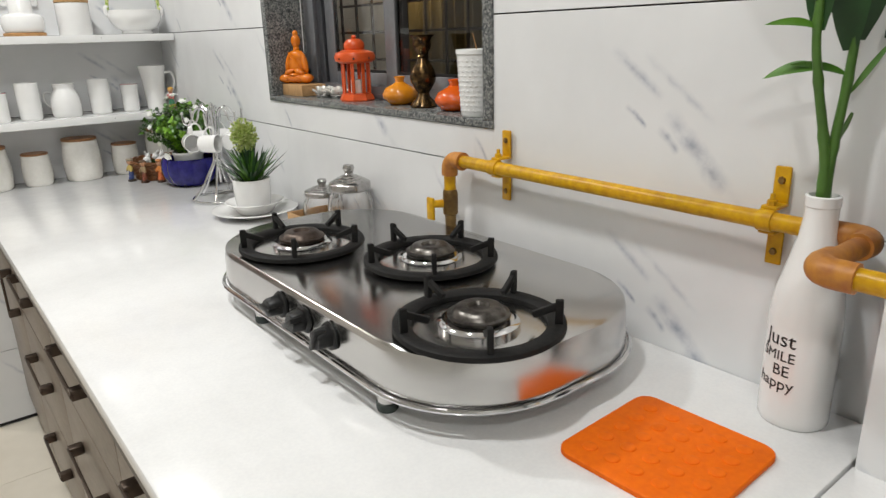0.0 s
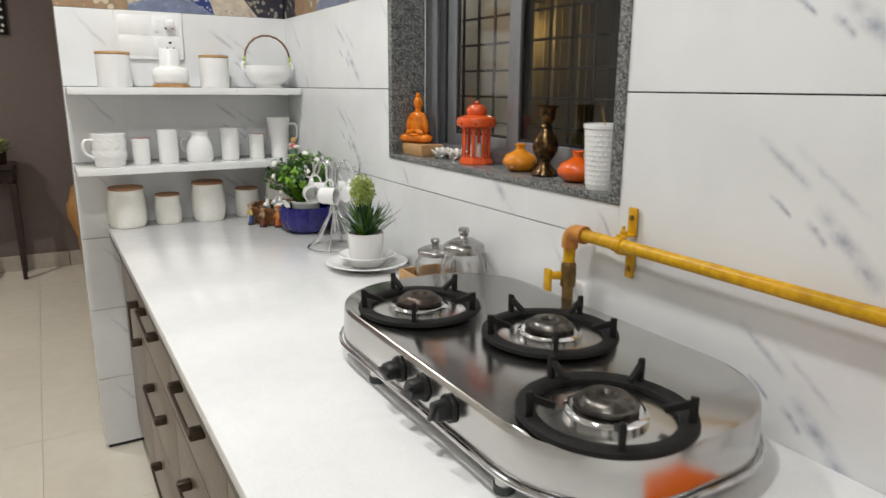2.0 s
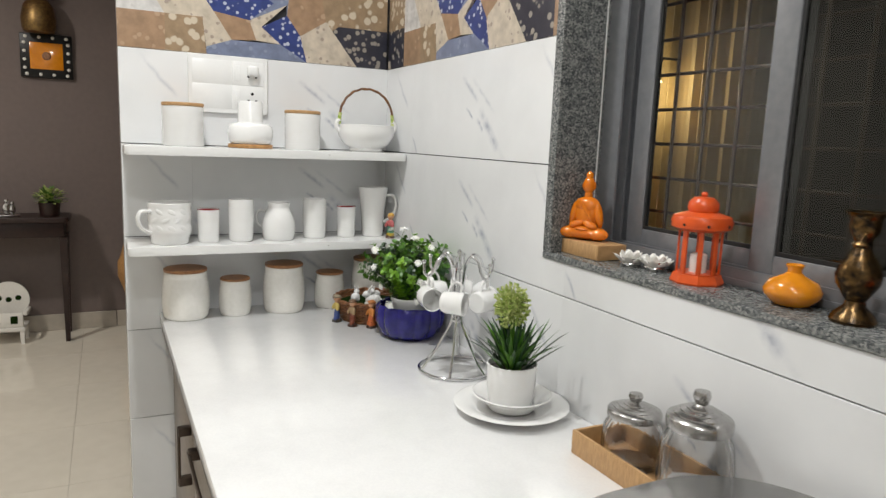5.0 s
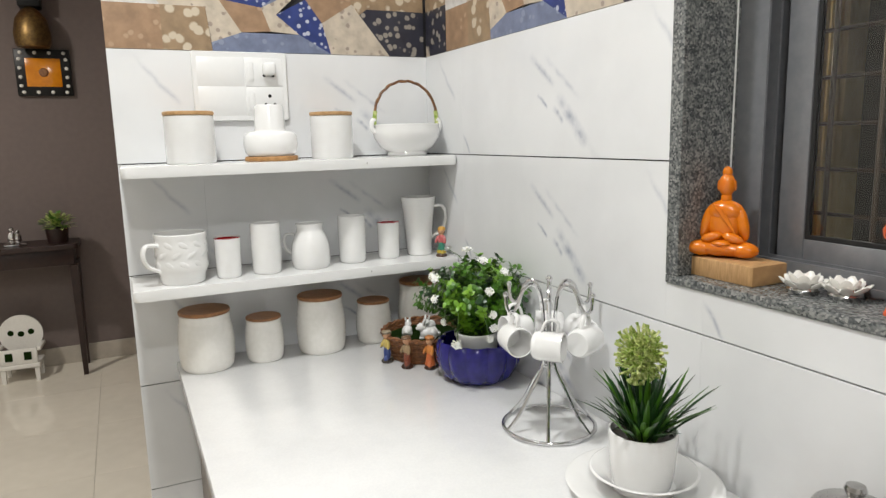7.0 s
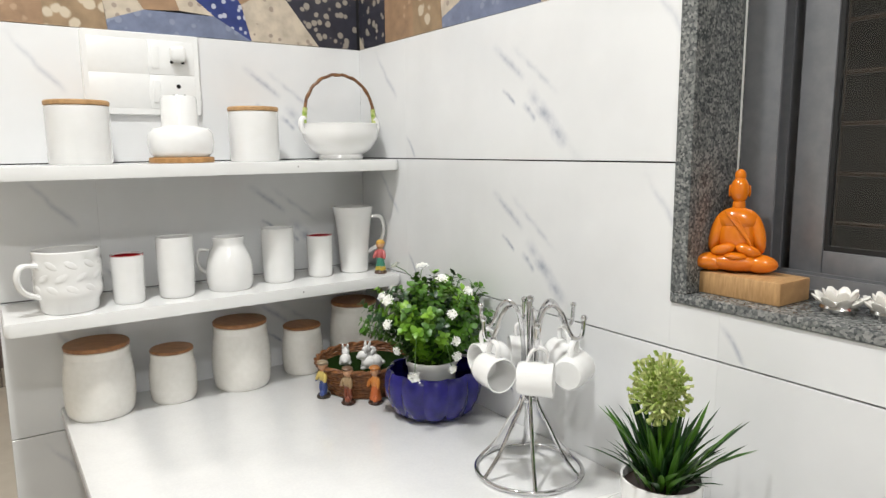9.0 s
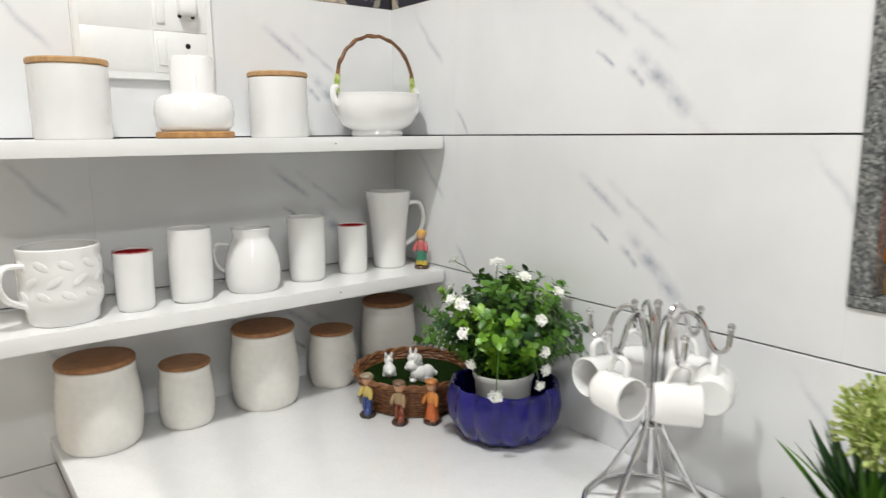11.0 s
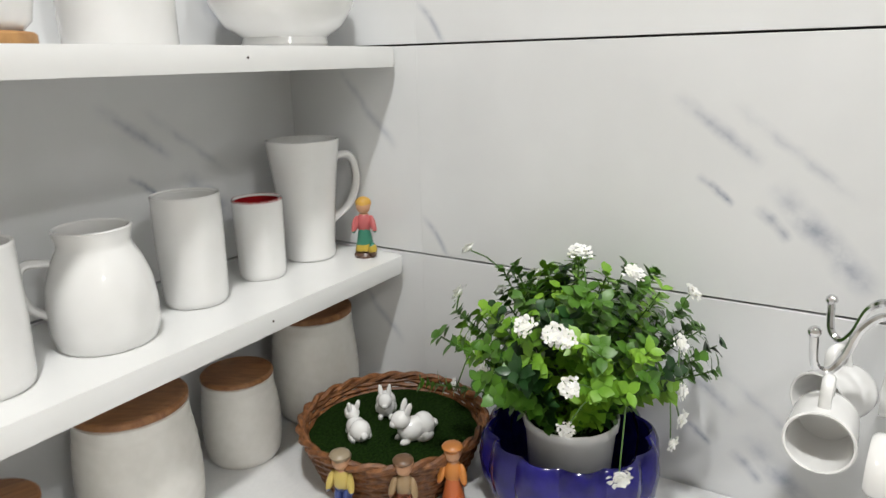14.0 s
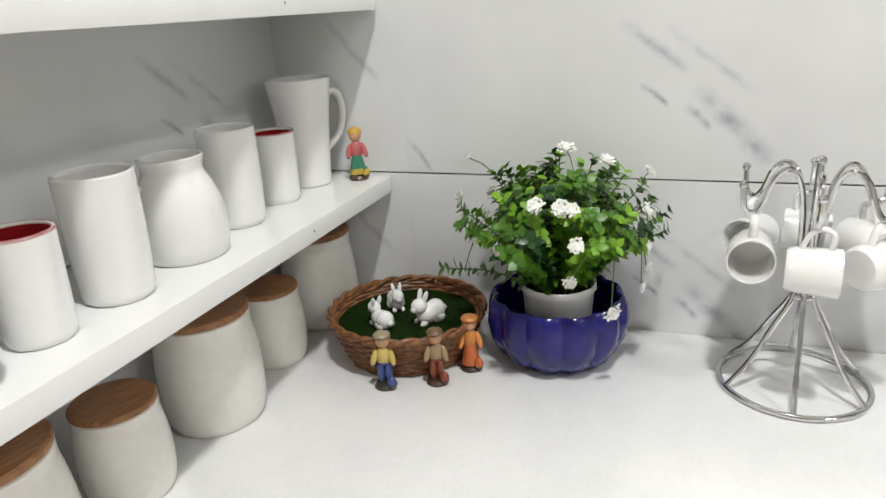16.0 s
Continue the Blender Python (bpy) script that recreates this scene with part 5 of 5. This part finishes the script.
# ---- next room ----
def console_table():
    t = thing("console_table", "dark walnut console table against the taupe wall", "table", -1.75, 3.02, 0)
    outline = rounded(-0.70, -0.16, 0.70, 0.16, 0.03, 6)
    part("tabletop", prism(outline, [(0.80, 0.004), (0.804, 0), (0.826, 0), (0.83, 0.003)]), DARKWOOD, t)
    part("apron", block(-0.67, -0.13, 0.70, 0.67, 0.13, 0.80, 0.003), DARKWOOD, t)
    for x in (-0.665, 0.665):
        for y in (-0.12, 0.12):
            part("leg", prism([(x - 0.022, y - 0.022), (x + 0.022, y - 0.022), (x + 0.022, y + 0.022), (x - 0.022, y + 0.022)], [(0, 0.012), (0.70, 0)]), DARKWOOD, t)
    return t


console_table()


def table_plant(x, y):
    p = thing("potted_plant", "small bushy green plant in a black pot on the console", "plant", x, y, 0.83)
    part("pot", lathe([(0, 0), (0.055, 0), (0.065, 0.09), (0.058, 0.09), (0.055, 0.07), (0, 0.07)], 20), DARKWOOD, p, "black pot")
    rng = random.Random(5)
    for name, mt in (("foliage", LEAF), ("light_foliage", LIME)):
        bm = bmesh.new()
        for i in range(130):
            a, e = rng.uniform(0, 6.28), rng.uniform(0.1, 1.4)
            d = (math.cos(a) * math.cos(e), math.sin(a) * math.cos(e), math.sin(e))
            r = rng.uniform(0.02, 0.085)
            leaf_blade(bm, (d[0] * r * 1.1, d[1] * r, 0.08 + d[2] * r * 1.2), d, (0, 0, 1), rng.uniform(0.02, 0.045), 0.018, 0.3, 3)
        tagged(part(name, bm, mt, p, "small leaves"), kind="stuff")
    return p


table_plant(-1.16, 2.98)


def table_ornament(x, y):
    bm = bmesh.new()
    block(-0.06, -0.035, 0, 0.06, 0.035, 0.012, 0.004, 2, bm)
    ball(bm, -0.012, 0, 0.05, 0.026, 0.02, 0.04)
    ball(bm, 0.016, 0, 0.045, 0.022, 0.018, 0.034)
    ball(bm, -0.012, 0, 0.10, 0.016)
    ball(bm, 0.018, 0, 0.085, 0.013)
    ob = part("ornament", bm, CHROME)
    ob.matrix_basis = pose(x, y, 0.83, 0, 0, 10)
    return tagged(ob, "small silver ornament on a flat base on the console", "ornament")


table_ornament(-1.385, 2.98)


def toy_chair(x, y):
    c = thing("toy_chair", "small carved white ornamental chair on the floor", "ornament", x, y, 0, rz=-4)
    part("seat", block(-0.11, -0.09, 0.085, 0.11, 0.09, 0.115, 0.008), STONEWARE, c)
    part("front_panel", block(-0.10, -0.088, 0.115, 0.10, -0.070, 0.21, 0.006), STONEWARE, c)
    back = lathe([(0, 0), (0.115, 0), (0.12, 0.008), (0.12, 0.02), (0, 0.02)], 28)
    bmesh.ops.transform(back, matrix=pose(0, 0.075, 0.27, 90) , verts=back.verts)
    b = part("backrest", back, STONEWARE, c)
    for x2, z2 in ((-0.055, 0.28), (0.0, 0.27), (0.055, 0.28)):
        h = lathe([(0, 0), (0.018, 0), (0.018, 0.003), (0, 0.003)], 14)
        bmesh.ops.transform(h, matrix=pose(x2, 0.057, z2, 90), verts=h.verts)
        part("cutout", h, MOSS, b)
    for x2 in (-0.05, 0.05):
        part("cutout", block(x2 - 0.02, -0.0905, 0.14, x2 + 0.02, -0.0885, 0.19), MOSS, c)
    for x2 in (-0.09, 0.09):
        for y2 in (-0.07, 0.07):
            part("leg", prism([(x2 - 0.013, y2 - 0.013), (x2 + 0.013, y2 - 0.013), (x2 + 0.013, y2 + 0.013), (x2 - 0.013, y2 + 0.013)], [(0, 0.004), (0.085, 0)]), STONEWARE, c)
    for x2 in (-0.112, 0.112):
        part("armrest", block(x2 - 0.012, -0.085, 0.19, x2 + 0.012, 0.07, 0.215, 0.005), STONEWARE, c)
    return c


toy_chair(-1.43, 3.0)


def floor_vase(x, y):
    v = thing("floor_vase", "tall beige floor vase with a swirled relief", "vase", x, y, 0)
    bm = lathe([(0, 0), (0.09, 0), (0.10, 0.01), (0.08, 0.06), (0.12, 0.2), (0.17, 0.42), (0.175, 0.52), (0.13, 0.64), (0.08, 0.70), (0.075, 0.76), (0.10, 0.80), (0.09, 0.80), (0.06, 0.74), (0, 0.70)], 40, lambda a: 1 + 0.03 * math.cos(7 * a))
    for q in bm.verts:
        a = 3.2 * q.co.z
        q.co.x, q.co.y = q.co.x * math.cos(a) - q.co.y * math.sin(a), q.co.x * math.sin(a) + q.co.y * math.cos(a)
    part("vase_body", bm, CORK, v)
    return v


floor_vase(-0.60, 2.93)


def wall_ornament(x, z):
    w = thing("wall_ornament", "black framed orange wall ornament with a golden bell", "wall decor", x, 3.2, z)
    part("back_plate", block(-0.15, -0.03, -0.14, 0.15, 0.0, 0.14, 0.006), BLACKPL, w)
    part("panel", block(-0.095, -0.036, -0.085, 0.095, -0.0305, 0.085, 0.004), YELLOWOR, w, "orange inner panel")
    dot = lathe([(0, 0), (0.026, 0), (0.02, 0.008), (0, 0.01)], 20)
    bmesh.ops.transform(dot, matrix=pose(0, -0.0365, 0.0, 90), verts=dot.verts)
    part("rosette", dot, LIDWOOD, w)
    st = None
    for i in range(4):
        for (px, pz) in ((-0.115 + 0.077 * i, -0.118), (-0.115 + 0.077 * i, 0.118), (-0.125, -0.08 + 0.053 * i), (0.125, -0.08 + 0.053 * i)):
            m = pose(px, -0.033, pz)
            if st is None:
                st = part("stud", ball(bmesh.new(), 0, 0, 0, 0.011, 0.005, 0.011, 8, 6), STONEWARE, w, "pale stud")
                st.matrix_basis = m
            else:
                again(st, w, m)
    part("bell", lathe([(0, 0.14), (0.085, 0.14), (0.095, 0.16), (0.10, 0.22), (0.085, 0.30), (0.05, 0.35), (0.02, 0.37), (0, 0.37)], 28), BRASS, w, "golden bell").location = (-0.03, -0.105, 0)
    part("hanger", block(-0.09, -0.13, 0.372, 0.03, -0.002, 0.52, 0.01), BLACKPL, w)
    return w


wall_ornament(-1.145, 1.86)


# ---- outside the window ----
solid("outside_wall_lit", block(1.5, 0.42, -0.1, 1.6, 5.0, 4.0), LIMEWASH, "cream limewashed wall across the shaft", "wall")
# night shade on this half of the wall is put into its colour
solid("outside_wall_shade", block(1.5, -6.0, -0.1, 1.6, 0.418, 4.0), GROUT, "wall across the shaft, coloured dark for its unlit half", "wall")
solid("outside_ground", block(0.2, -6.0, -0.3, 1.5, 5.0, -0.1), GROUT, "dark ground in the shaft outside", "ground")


def curtain():
    c = thing("outdoor_curtain", "yellow pleated curtain hanging across the shaft", "curtain", 1.42, 0, 0)
    bm = bmesh.new()
    front, back = [], []
    for i in range(90):
        y = 0.38 - 0.66 * i / 89
        dx = 0.022 * math.sin(i * 0.72) + 0.008 * math.sin(i * 1.7)
        front.append([bm.verts.new((dx, y, z)) for z in (0.4, 2.6)])
        back.append([bm.verts.new((dx + 0.003, y, z)) for z in (0.4, 2.6)])
    for i in range(89):
        bm.faces.new((front[i][0], front[i + 1][0], front[i + 1][1], front[i][1]))
        bm.faces.new((back[i][0], back[i][1], back[i + 1][1], back[i + 1][0]))
    part("cloth", bm, CURTAIN, c)
    part("rod", tube([(0, 0.5, 2.61), (0, -0.4, 2.61)], 0.01, 10), BRONZE, c)
    for y in (0.45, -0.35):
        part("rod_bracket", tube([(0, y, 2.61), (0.085, y, 2.61)], 0.008, 8), BRONZE, c)
    return c


curtain()


def outside_bulb():
    b = thing("outdoor_bulb", "small glowing bulb on a holder outside", "lamp", 1.30, 0.17, 1.70)
    m, n, l, bs = nodes_of("bulb_glow")
    bs.inputs["Emission Color"].default_value = (1.0, 0.78, 0.45, 1)
    bs.inputs["Emission Strength"].default_value = 30
    part("bulb", ball(bmesh.new(), 0, 0, 0, 0.022), m, b, "glowing warm bulb")
    part("bulb_holder", tube([(0, 0, 0.02), (0, 0, 0.06)], 0.014, 12), BLACKPL, b)
    part("bracket", tube([(0, 0, 0.06), (0.03, 0, 0.10), (0.21, 0, 0.10)], 0.006, 8), BLACKPL, b)
    data = bpy.data.lights.new("bulb_light", "POINT")
    data.energy, data.color, data.shadow_soft_size = 3.2, (1.0, 0.80, 0.52), 0.03
    lamp_ob = new("bulb_light", data)
    lamp_ob.location = (1.24, 0.17, 1.66)
    return b


outside_bulb()


def outside_fill_lamp():
    # invented fixture and point light, added to brighten the wall behind the left pane
    b = thing("outdoor_fill_lamp", "added fill lamp with a small hood, brightening the limewashed wall outside", "lamp", 1.5, 1.5, 2.35)
    part("bracket", block(-0.05, -0.05, -0.03, -0.001, 0.05, 0.03, 0.006), BLACKPL, b)
    part("hood", lathe([(0, 0.0), (0.07, 0.0), (0.06, 0.03), (0, 0.05)], 20), BLACKPL, b).location = (-0.10, 0, 0.01)
    data = bpy.data.lights.new("outdoor_fill_light", "POINT")
    data.energy, data.color, data.shadow_soft_size = 14, (1.0, 0.92, 0.80), 0.05
    ob = new("outdoor_fill_light", data)
    ob.location = (1.32, 1.5, 2.25)
    return b


outside_fill_lamp()


# ---- red valance in the next room ----
val = thing("red_valance", "red painted box valance along the top of the wall", "valance", -2.2, 3.12, 2.4)
part("board", block(-1.19, -0.06, 0.0, 1.42, 0.079, 0.30, 0.006), REDPAINT, val)


# ---- ceiling lamps ----
def ceiling_lamp(x, y):
    c = thing("ceiling_lamp", "round flush white ceiling lamp", "lamp", x, y, 2.75)
    part("housing", lathe([(0.0, -0.001), (0.095, -0.001), (0.095, -0.03), (0.085, -0.035), (0.083, -0.004), (0, -0.004)], 40), PLASTIC, c)
    return c


for lx, ly, watts in (*LAMPS, (-2.2, 1.6, 22)):
    ceiling_lamp(lx, ly)


# ---- tiles ----
def tile_mesh(u0, u1, v0, v1, joint=0.0012, depth=0.010):
    bm = block(u0 + 0.0001, 0.0, v0 + joint, u1 - 0.0001, depth - 0.001, v1 - joint)
    front = [e for e in bm.edges if all(abs(v.co.y) < 1e-6 for v in e.verts) and abs(e.verts[0].co.z - e.verts[1].co.z) < 1e-6]
    bmesh.ops.bevel(bm, geom=front, offset=0.0005, segments=1, affect="EDGES")
    return bm


def tile_wall(parent, place, u_start, u_end, joints, length, rows, hole=None, material=None):
    """Tiles of one length in rows; each cut tile keeps the middle of the whole tile as its origin, so that the print stays in place."""
    for v0, v1 in rows:
        vc = (v0 + v1) / 2
        u = joints - length * math.ceil((joints - u_start) / length)
        while u < u_end - 1e-6:
            a, b = max(u, u_start), min(u + length, u_end)
            uc = u + length / 2
            spans = [(a, b, v0, v1)]
            if hole:
                h0, h1, w0, w1 = hole
                cut = []
                for a2, b2, c2, d2 in spans:
                    if b2 <= h0 or a2 >= h1 or d2 <= w0 or c2 >= w1:
                        cut.append((a2, b2, c2, d2))
                        continue
                    if a2 < h0:
                        cut.append((a2, h0, c2, d2))
                    if b2 > h1:
                        cut.append((h1, b2, c2, d2))
                    if c2 < w0:
                        cut.append((max(a2, h0), min(b2, h1), c2, w0))
                    if d2 > w1:
                        cut.append((max(a2, h0), min(b2, h1), w1, d2))
                spans = cut
            for a2, b2, c2, d2 in spans:
                if b2 - a2 < 0.006 or d2 - c2 < 0.006:
                    continue
                o = part("tile", tile_mesh(a2 - uc, b2 - uc, c2 - vc, d2 - vc), material or TILE, parent, smooth=False)
                o.matrix_basis = place(uc, vc)
            u += length
    return parent


BANDS = list(zip(ROWS_Z, ROWS_Z[1:]))
UPPER = [(2.08, 2.35), (2.35, 2.62)]
L = 0.79
tile_wall(east, lambda u, v: pose(0, -u, v, 0, 0, -90), 0.0, 2.524, 0.211, L, BANDS[3:] + UPPER, (-WIN[1], -WIN[0], WIN[2], WIN[3]))
tile_wall(end, lambda u, v: pose(u, 0, v), -0.785, 0.0, -0.60, L, BANDS + UPPER)
tile_wall(pillar, lambda u, v: pose(-0.100, -u, v, 0, 0, -90), 2.524, 4.39, 2.524, L, BANDS[3:] + UPPER)
side = tile_wall(end, lambda u, v: pose(-0.785, -u, v, 0, 0, -90), -0.12, -0.001, -0.12, L, BANDS + UPPER)


# ---- patchwork frieze ----
def patch_material(name, ground, flower, scale, amount):
    """Printed cotton look: a plain ground with scattered blossoms of another colour."""
    m, n, l, b = nodes_of(name)
    tc = n.new("ShaderNodeTexCoord")
    nz = n.new("ShaderNodeTexNoise")
    nz.inputs["Scale"].default_value, nz.inputs["Detail"].default_value = 35, 5
    l.new(tc.outputs["Object"], nz.inputs["Vector"])
    vo = n.new("ShaderNodeTexVoronoi")
    vo.inputs["Scale"].default_value = scale
    l.new(tc.outputs["Object"], vo.inputs["Vector"])
    wob = math_node(n, l, "ADD", vo.outputs["Distance"], math_node(n, l, "MULTIPLY", math_node(n, l, "SUBTRACT", nz.outputs[0], 0.5), 0.5))
    spot = ramp(n, [(amount * 0.75, (1, 1, 1)), (amount, (0, 0, 0))])
    l.new(wob, spot.inputs[0])
    gr = ramp(n, [(0.3, tuple(v * 0.72 for v in ground)), (0.65, ground)])
    l.new(nz.outputs[0], gr.inputs[0])
    mix = n.new("ShaderNodeMix")
    mix.data_type = "RGBA"
    l.new(spot.outputs[0], mix.inputs[0])
    l.new(gr.outputs[0], mix.inputs[6])
    mix.inputs[7].default_value = (*flower, 1)
    l.new(mix.outputs[2], b.inputs["Base Color"])
    b.inputs["Roughness"].default_value = 0.3
    return m


PATCH = {
    "t": patch_material("tan_print", (0.36, 0.23, 0.14), (0.42, 0.29, 0.19), 30, 0.25),
    "f": patch_material("tan_floral_print", (0.33, 0.23, 0.14), (0.55, 0.47, 0.36), 34, 0.42),
    "c": patch_material("cream_print", (0.58, 0.50, 0.40), (0.32, 0.26, 0.22), 46, 0.26),
    "b": patch_material("blue_floral_print", (0.035, 0.055, 0.20), (0.45, 0.47, 0.55), 62, 0.33),
    "g": patch_material("blue_grey_print", (0.19, 0.22, 0.32), (0.24, 0.27, 0.36), 40, 0.3),
    "n": patch_material("dark_floral_print", (0.035, 0.035, 0.05), (0.30, 0.27, 0.23), 48, 0.38),
    "w": patch_material("pale_print", (0.62, 0.60, 0.58), (0.5, 0.48, 0.46), 40, 0.3),
}
JOINT_F = surf("frieze_joint", (0.11, 0.08, 0.06), None, 60, rough=0.6)
# one repeat of the print, as cloth patches over a 0.78 by 0.46 field
QUILT = [("t", ((0, 0), (0.12, 0), (0.12, 0.10), (0, 0.10))), ("f", ((0.12, 0), (0.23, 0), (0.22, 0.10), (0.12, 0.10))),
         ("g", ((0.23, 0), (0.52, 0), (0.44, 0.045), (0.30, 0.045), (0.229, 0.02))), ("c", ((0.229, 0.02), (0.30, 0.045), (0.25, 0.12), (0.22, 0.10))),
         ("t", ((0.25, 0.12), (0.30, 0.045), (0.37, 0.05), (0.35, 0.105))), ("b", ((0.44, 0.045), (0.52, 0), (0.50, 0.075), (0.46, 0.13), (0.385, 0.09))),
         ("c", ((0.37, 0.05), (0.44, 0.045), (0.385, 0.09), (0.46, 0.16), (0.35, 0.105))), ("c", ((0.52, 0), (0.68, 0), (0.58, 0.125), (0.50, 0.075))),
         ("n", ((0.68, 0), (0.78, 0), (0.78, 0.115), (0.62, 0.115), (0.60, 0.10))), ("w", ((0.0, 0.10), (0.12, 0.10), (0.06, 0.20), (0, 0.20))),
         ("c", ((0.12, 0.10), (0.22, 0.10), (0.25, 0.12), (0.20, 0.19), (0.06, 0.20))), ("b", ((0.25, 0.12), (0.35, 0.105), (0.42, 0.16), (0.34, 0.22), (0.24, 0.19), (0.20, 0.19))),
         ("t", ((0.46, 0.13), (0.50, 0.075), (0.58, 0.125), (0.56, 0.22), (0.47, 0.22))), ("g", ((0.42, 0.16), (0.35, 0.105), (0.46, 0.16), (0.46, 0.13), (0.47, 0.22), (0.34, 0.22))),
         ("f", ((0.58, 0.125), (0.60, 0.10), (0.62, 0.115), (0.78, 0.115), (0.78, 0.22), (0.56, 0.22))),
         ("n", ((0, 0.20), (0.06, 0.20), (0.16, 0.195), (0.12, 0.33), (0, 0.33))), ("t", ((0.16, 0.195), (0.24, 0.19), (0.34, 0.22), (0.30, 0.33), (0.12, 0.33))),
         ("c", ((0.34, 0.22), (0.50, 0.22), (0.48, 0.33), (0.30, 0.33))), ("b", ((0.50, 0.22), (0.66, 0.22), (0.70, 0.33), (0.48, 0.33))), ("w", ((0.66, 0.22), (0.78, 0.22), (0.78, 0.33), (0.70, 0.33))),
         ("g", ((0, 0.33), (0.20, 0.33), (0.26, 0.455), (0, 0.455))), ("f", ((0.20, 0.33), (0.44, 0.33), (0.40, 0.455), (0.26, 0.455))), ("n", ((0.44, 0.33), (0.62, 0.33), (0.60, 0.455), (0.40, 0.455))), ("c", ((0.62, 0.33), (0.78, 0.33), (0.78, 0.455), (0.60, 0.455)))]


def frieze(parent, place, u0, u1, shift=0.0, hole=None):
    f = new("frieze")
    f.parent = parent
    f["label"] = "patchwork printed frieze tiles"
    u = u0 - shift
    while u < u1 - 0.01:
        for key, poly in QUILT:
            pts = clip_poly([(u + px, py) for px, py in poly], u0, u1)
            if hole:
                for a, b in ((u0, hole[0]), (hole[1], u1)):
                    q = clip_poly(pts, a, b) if pts else []
                    patch(f, place, key, q)
            else:
                patch(f, place, key, pts)
        u += 0.78
    return f


def clip_poly(pts, a, b):
    for lim, sign in ((a, 1), (b, -1)):
        out = []
        for i, p in enumerate(pts):
            q = pts[(i + 1) % len(pts)]
            pin, qin = (p[0] - lim) * sign >= 0, (q[0] - lim) * sign >= 0
            if pin:
                out.append(p)
            if pin != qin:
                t = (lim - p[0]) / (q[0] - p[0])
                out.append((lim, p[1] + t * (q[1] - p[1])))
        pts = out
        if len(pts) < 3:
            return []
    return pts


def patch(parent, place, key, pts):
    if len(pts) < 3:
        return
    bm = bmesh.new()
    a = [bm.verts.new((x, 0.002, z)) for x, z in pts]
    b = [bm.verts.new((x, 0.0098, z)) for x, z in pts]
    bm.faces.new(a)
    for i in range(len(pts)):
        j = (i + 1) % len(pts)
        bm.faces.new((a[i], b[i], b[j], a[j]))
    bmesh.ops.recalc_face_normals(bm, faces=bm.faces)
    o = part("patch", bm, PATCH[key], parent, smooth=False)
    o.matrix_basis = place


Z0 = 1.6325
frieze(end, pose(0, 0, Z0), -0.785, 0.0)
frieze(east, pose(0, 0, Z0, 0, 0, -90), 0.0, 2.524, 0.655, (-WIN[1], -WIN[0]))

# ---- floor tiles ----
floor = bpy.data.objects["floor"]
SIZE = 0.6
slab = None
for i in range(6):
    for j in range(13):
        x, y = -0.10 - SIZE * i, 2.90 - SIZE * j
        if slab is None:
            bm = block(-SIZE / 2 + 0.0008, -SIZE / 2 + 0.0008, -0.0038, SIZE / 2 - 0.0008, SIZE / 2 - 0.0008, 0.0, 0.0004, 1)
            slab = part("floor_tile", bm, FLOOR, floor, smooth=False)
            slab.matrix_basis = pose(x, y, 0)
        else:
            again(slab, floor, pose(x, y, 0, 0, 0, 90 * ((i * 7 + j * 3) % 4)))
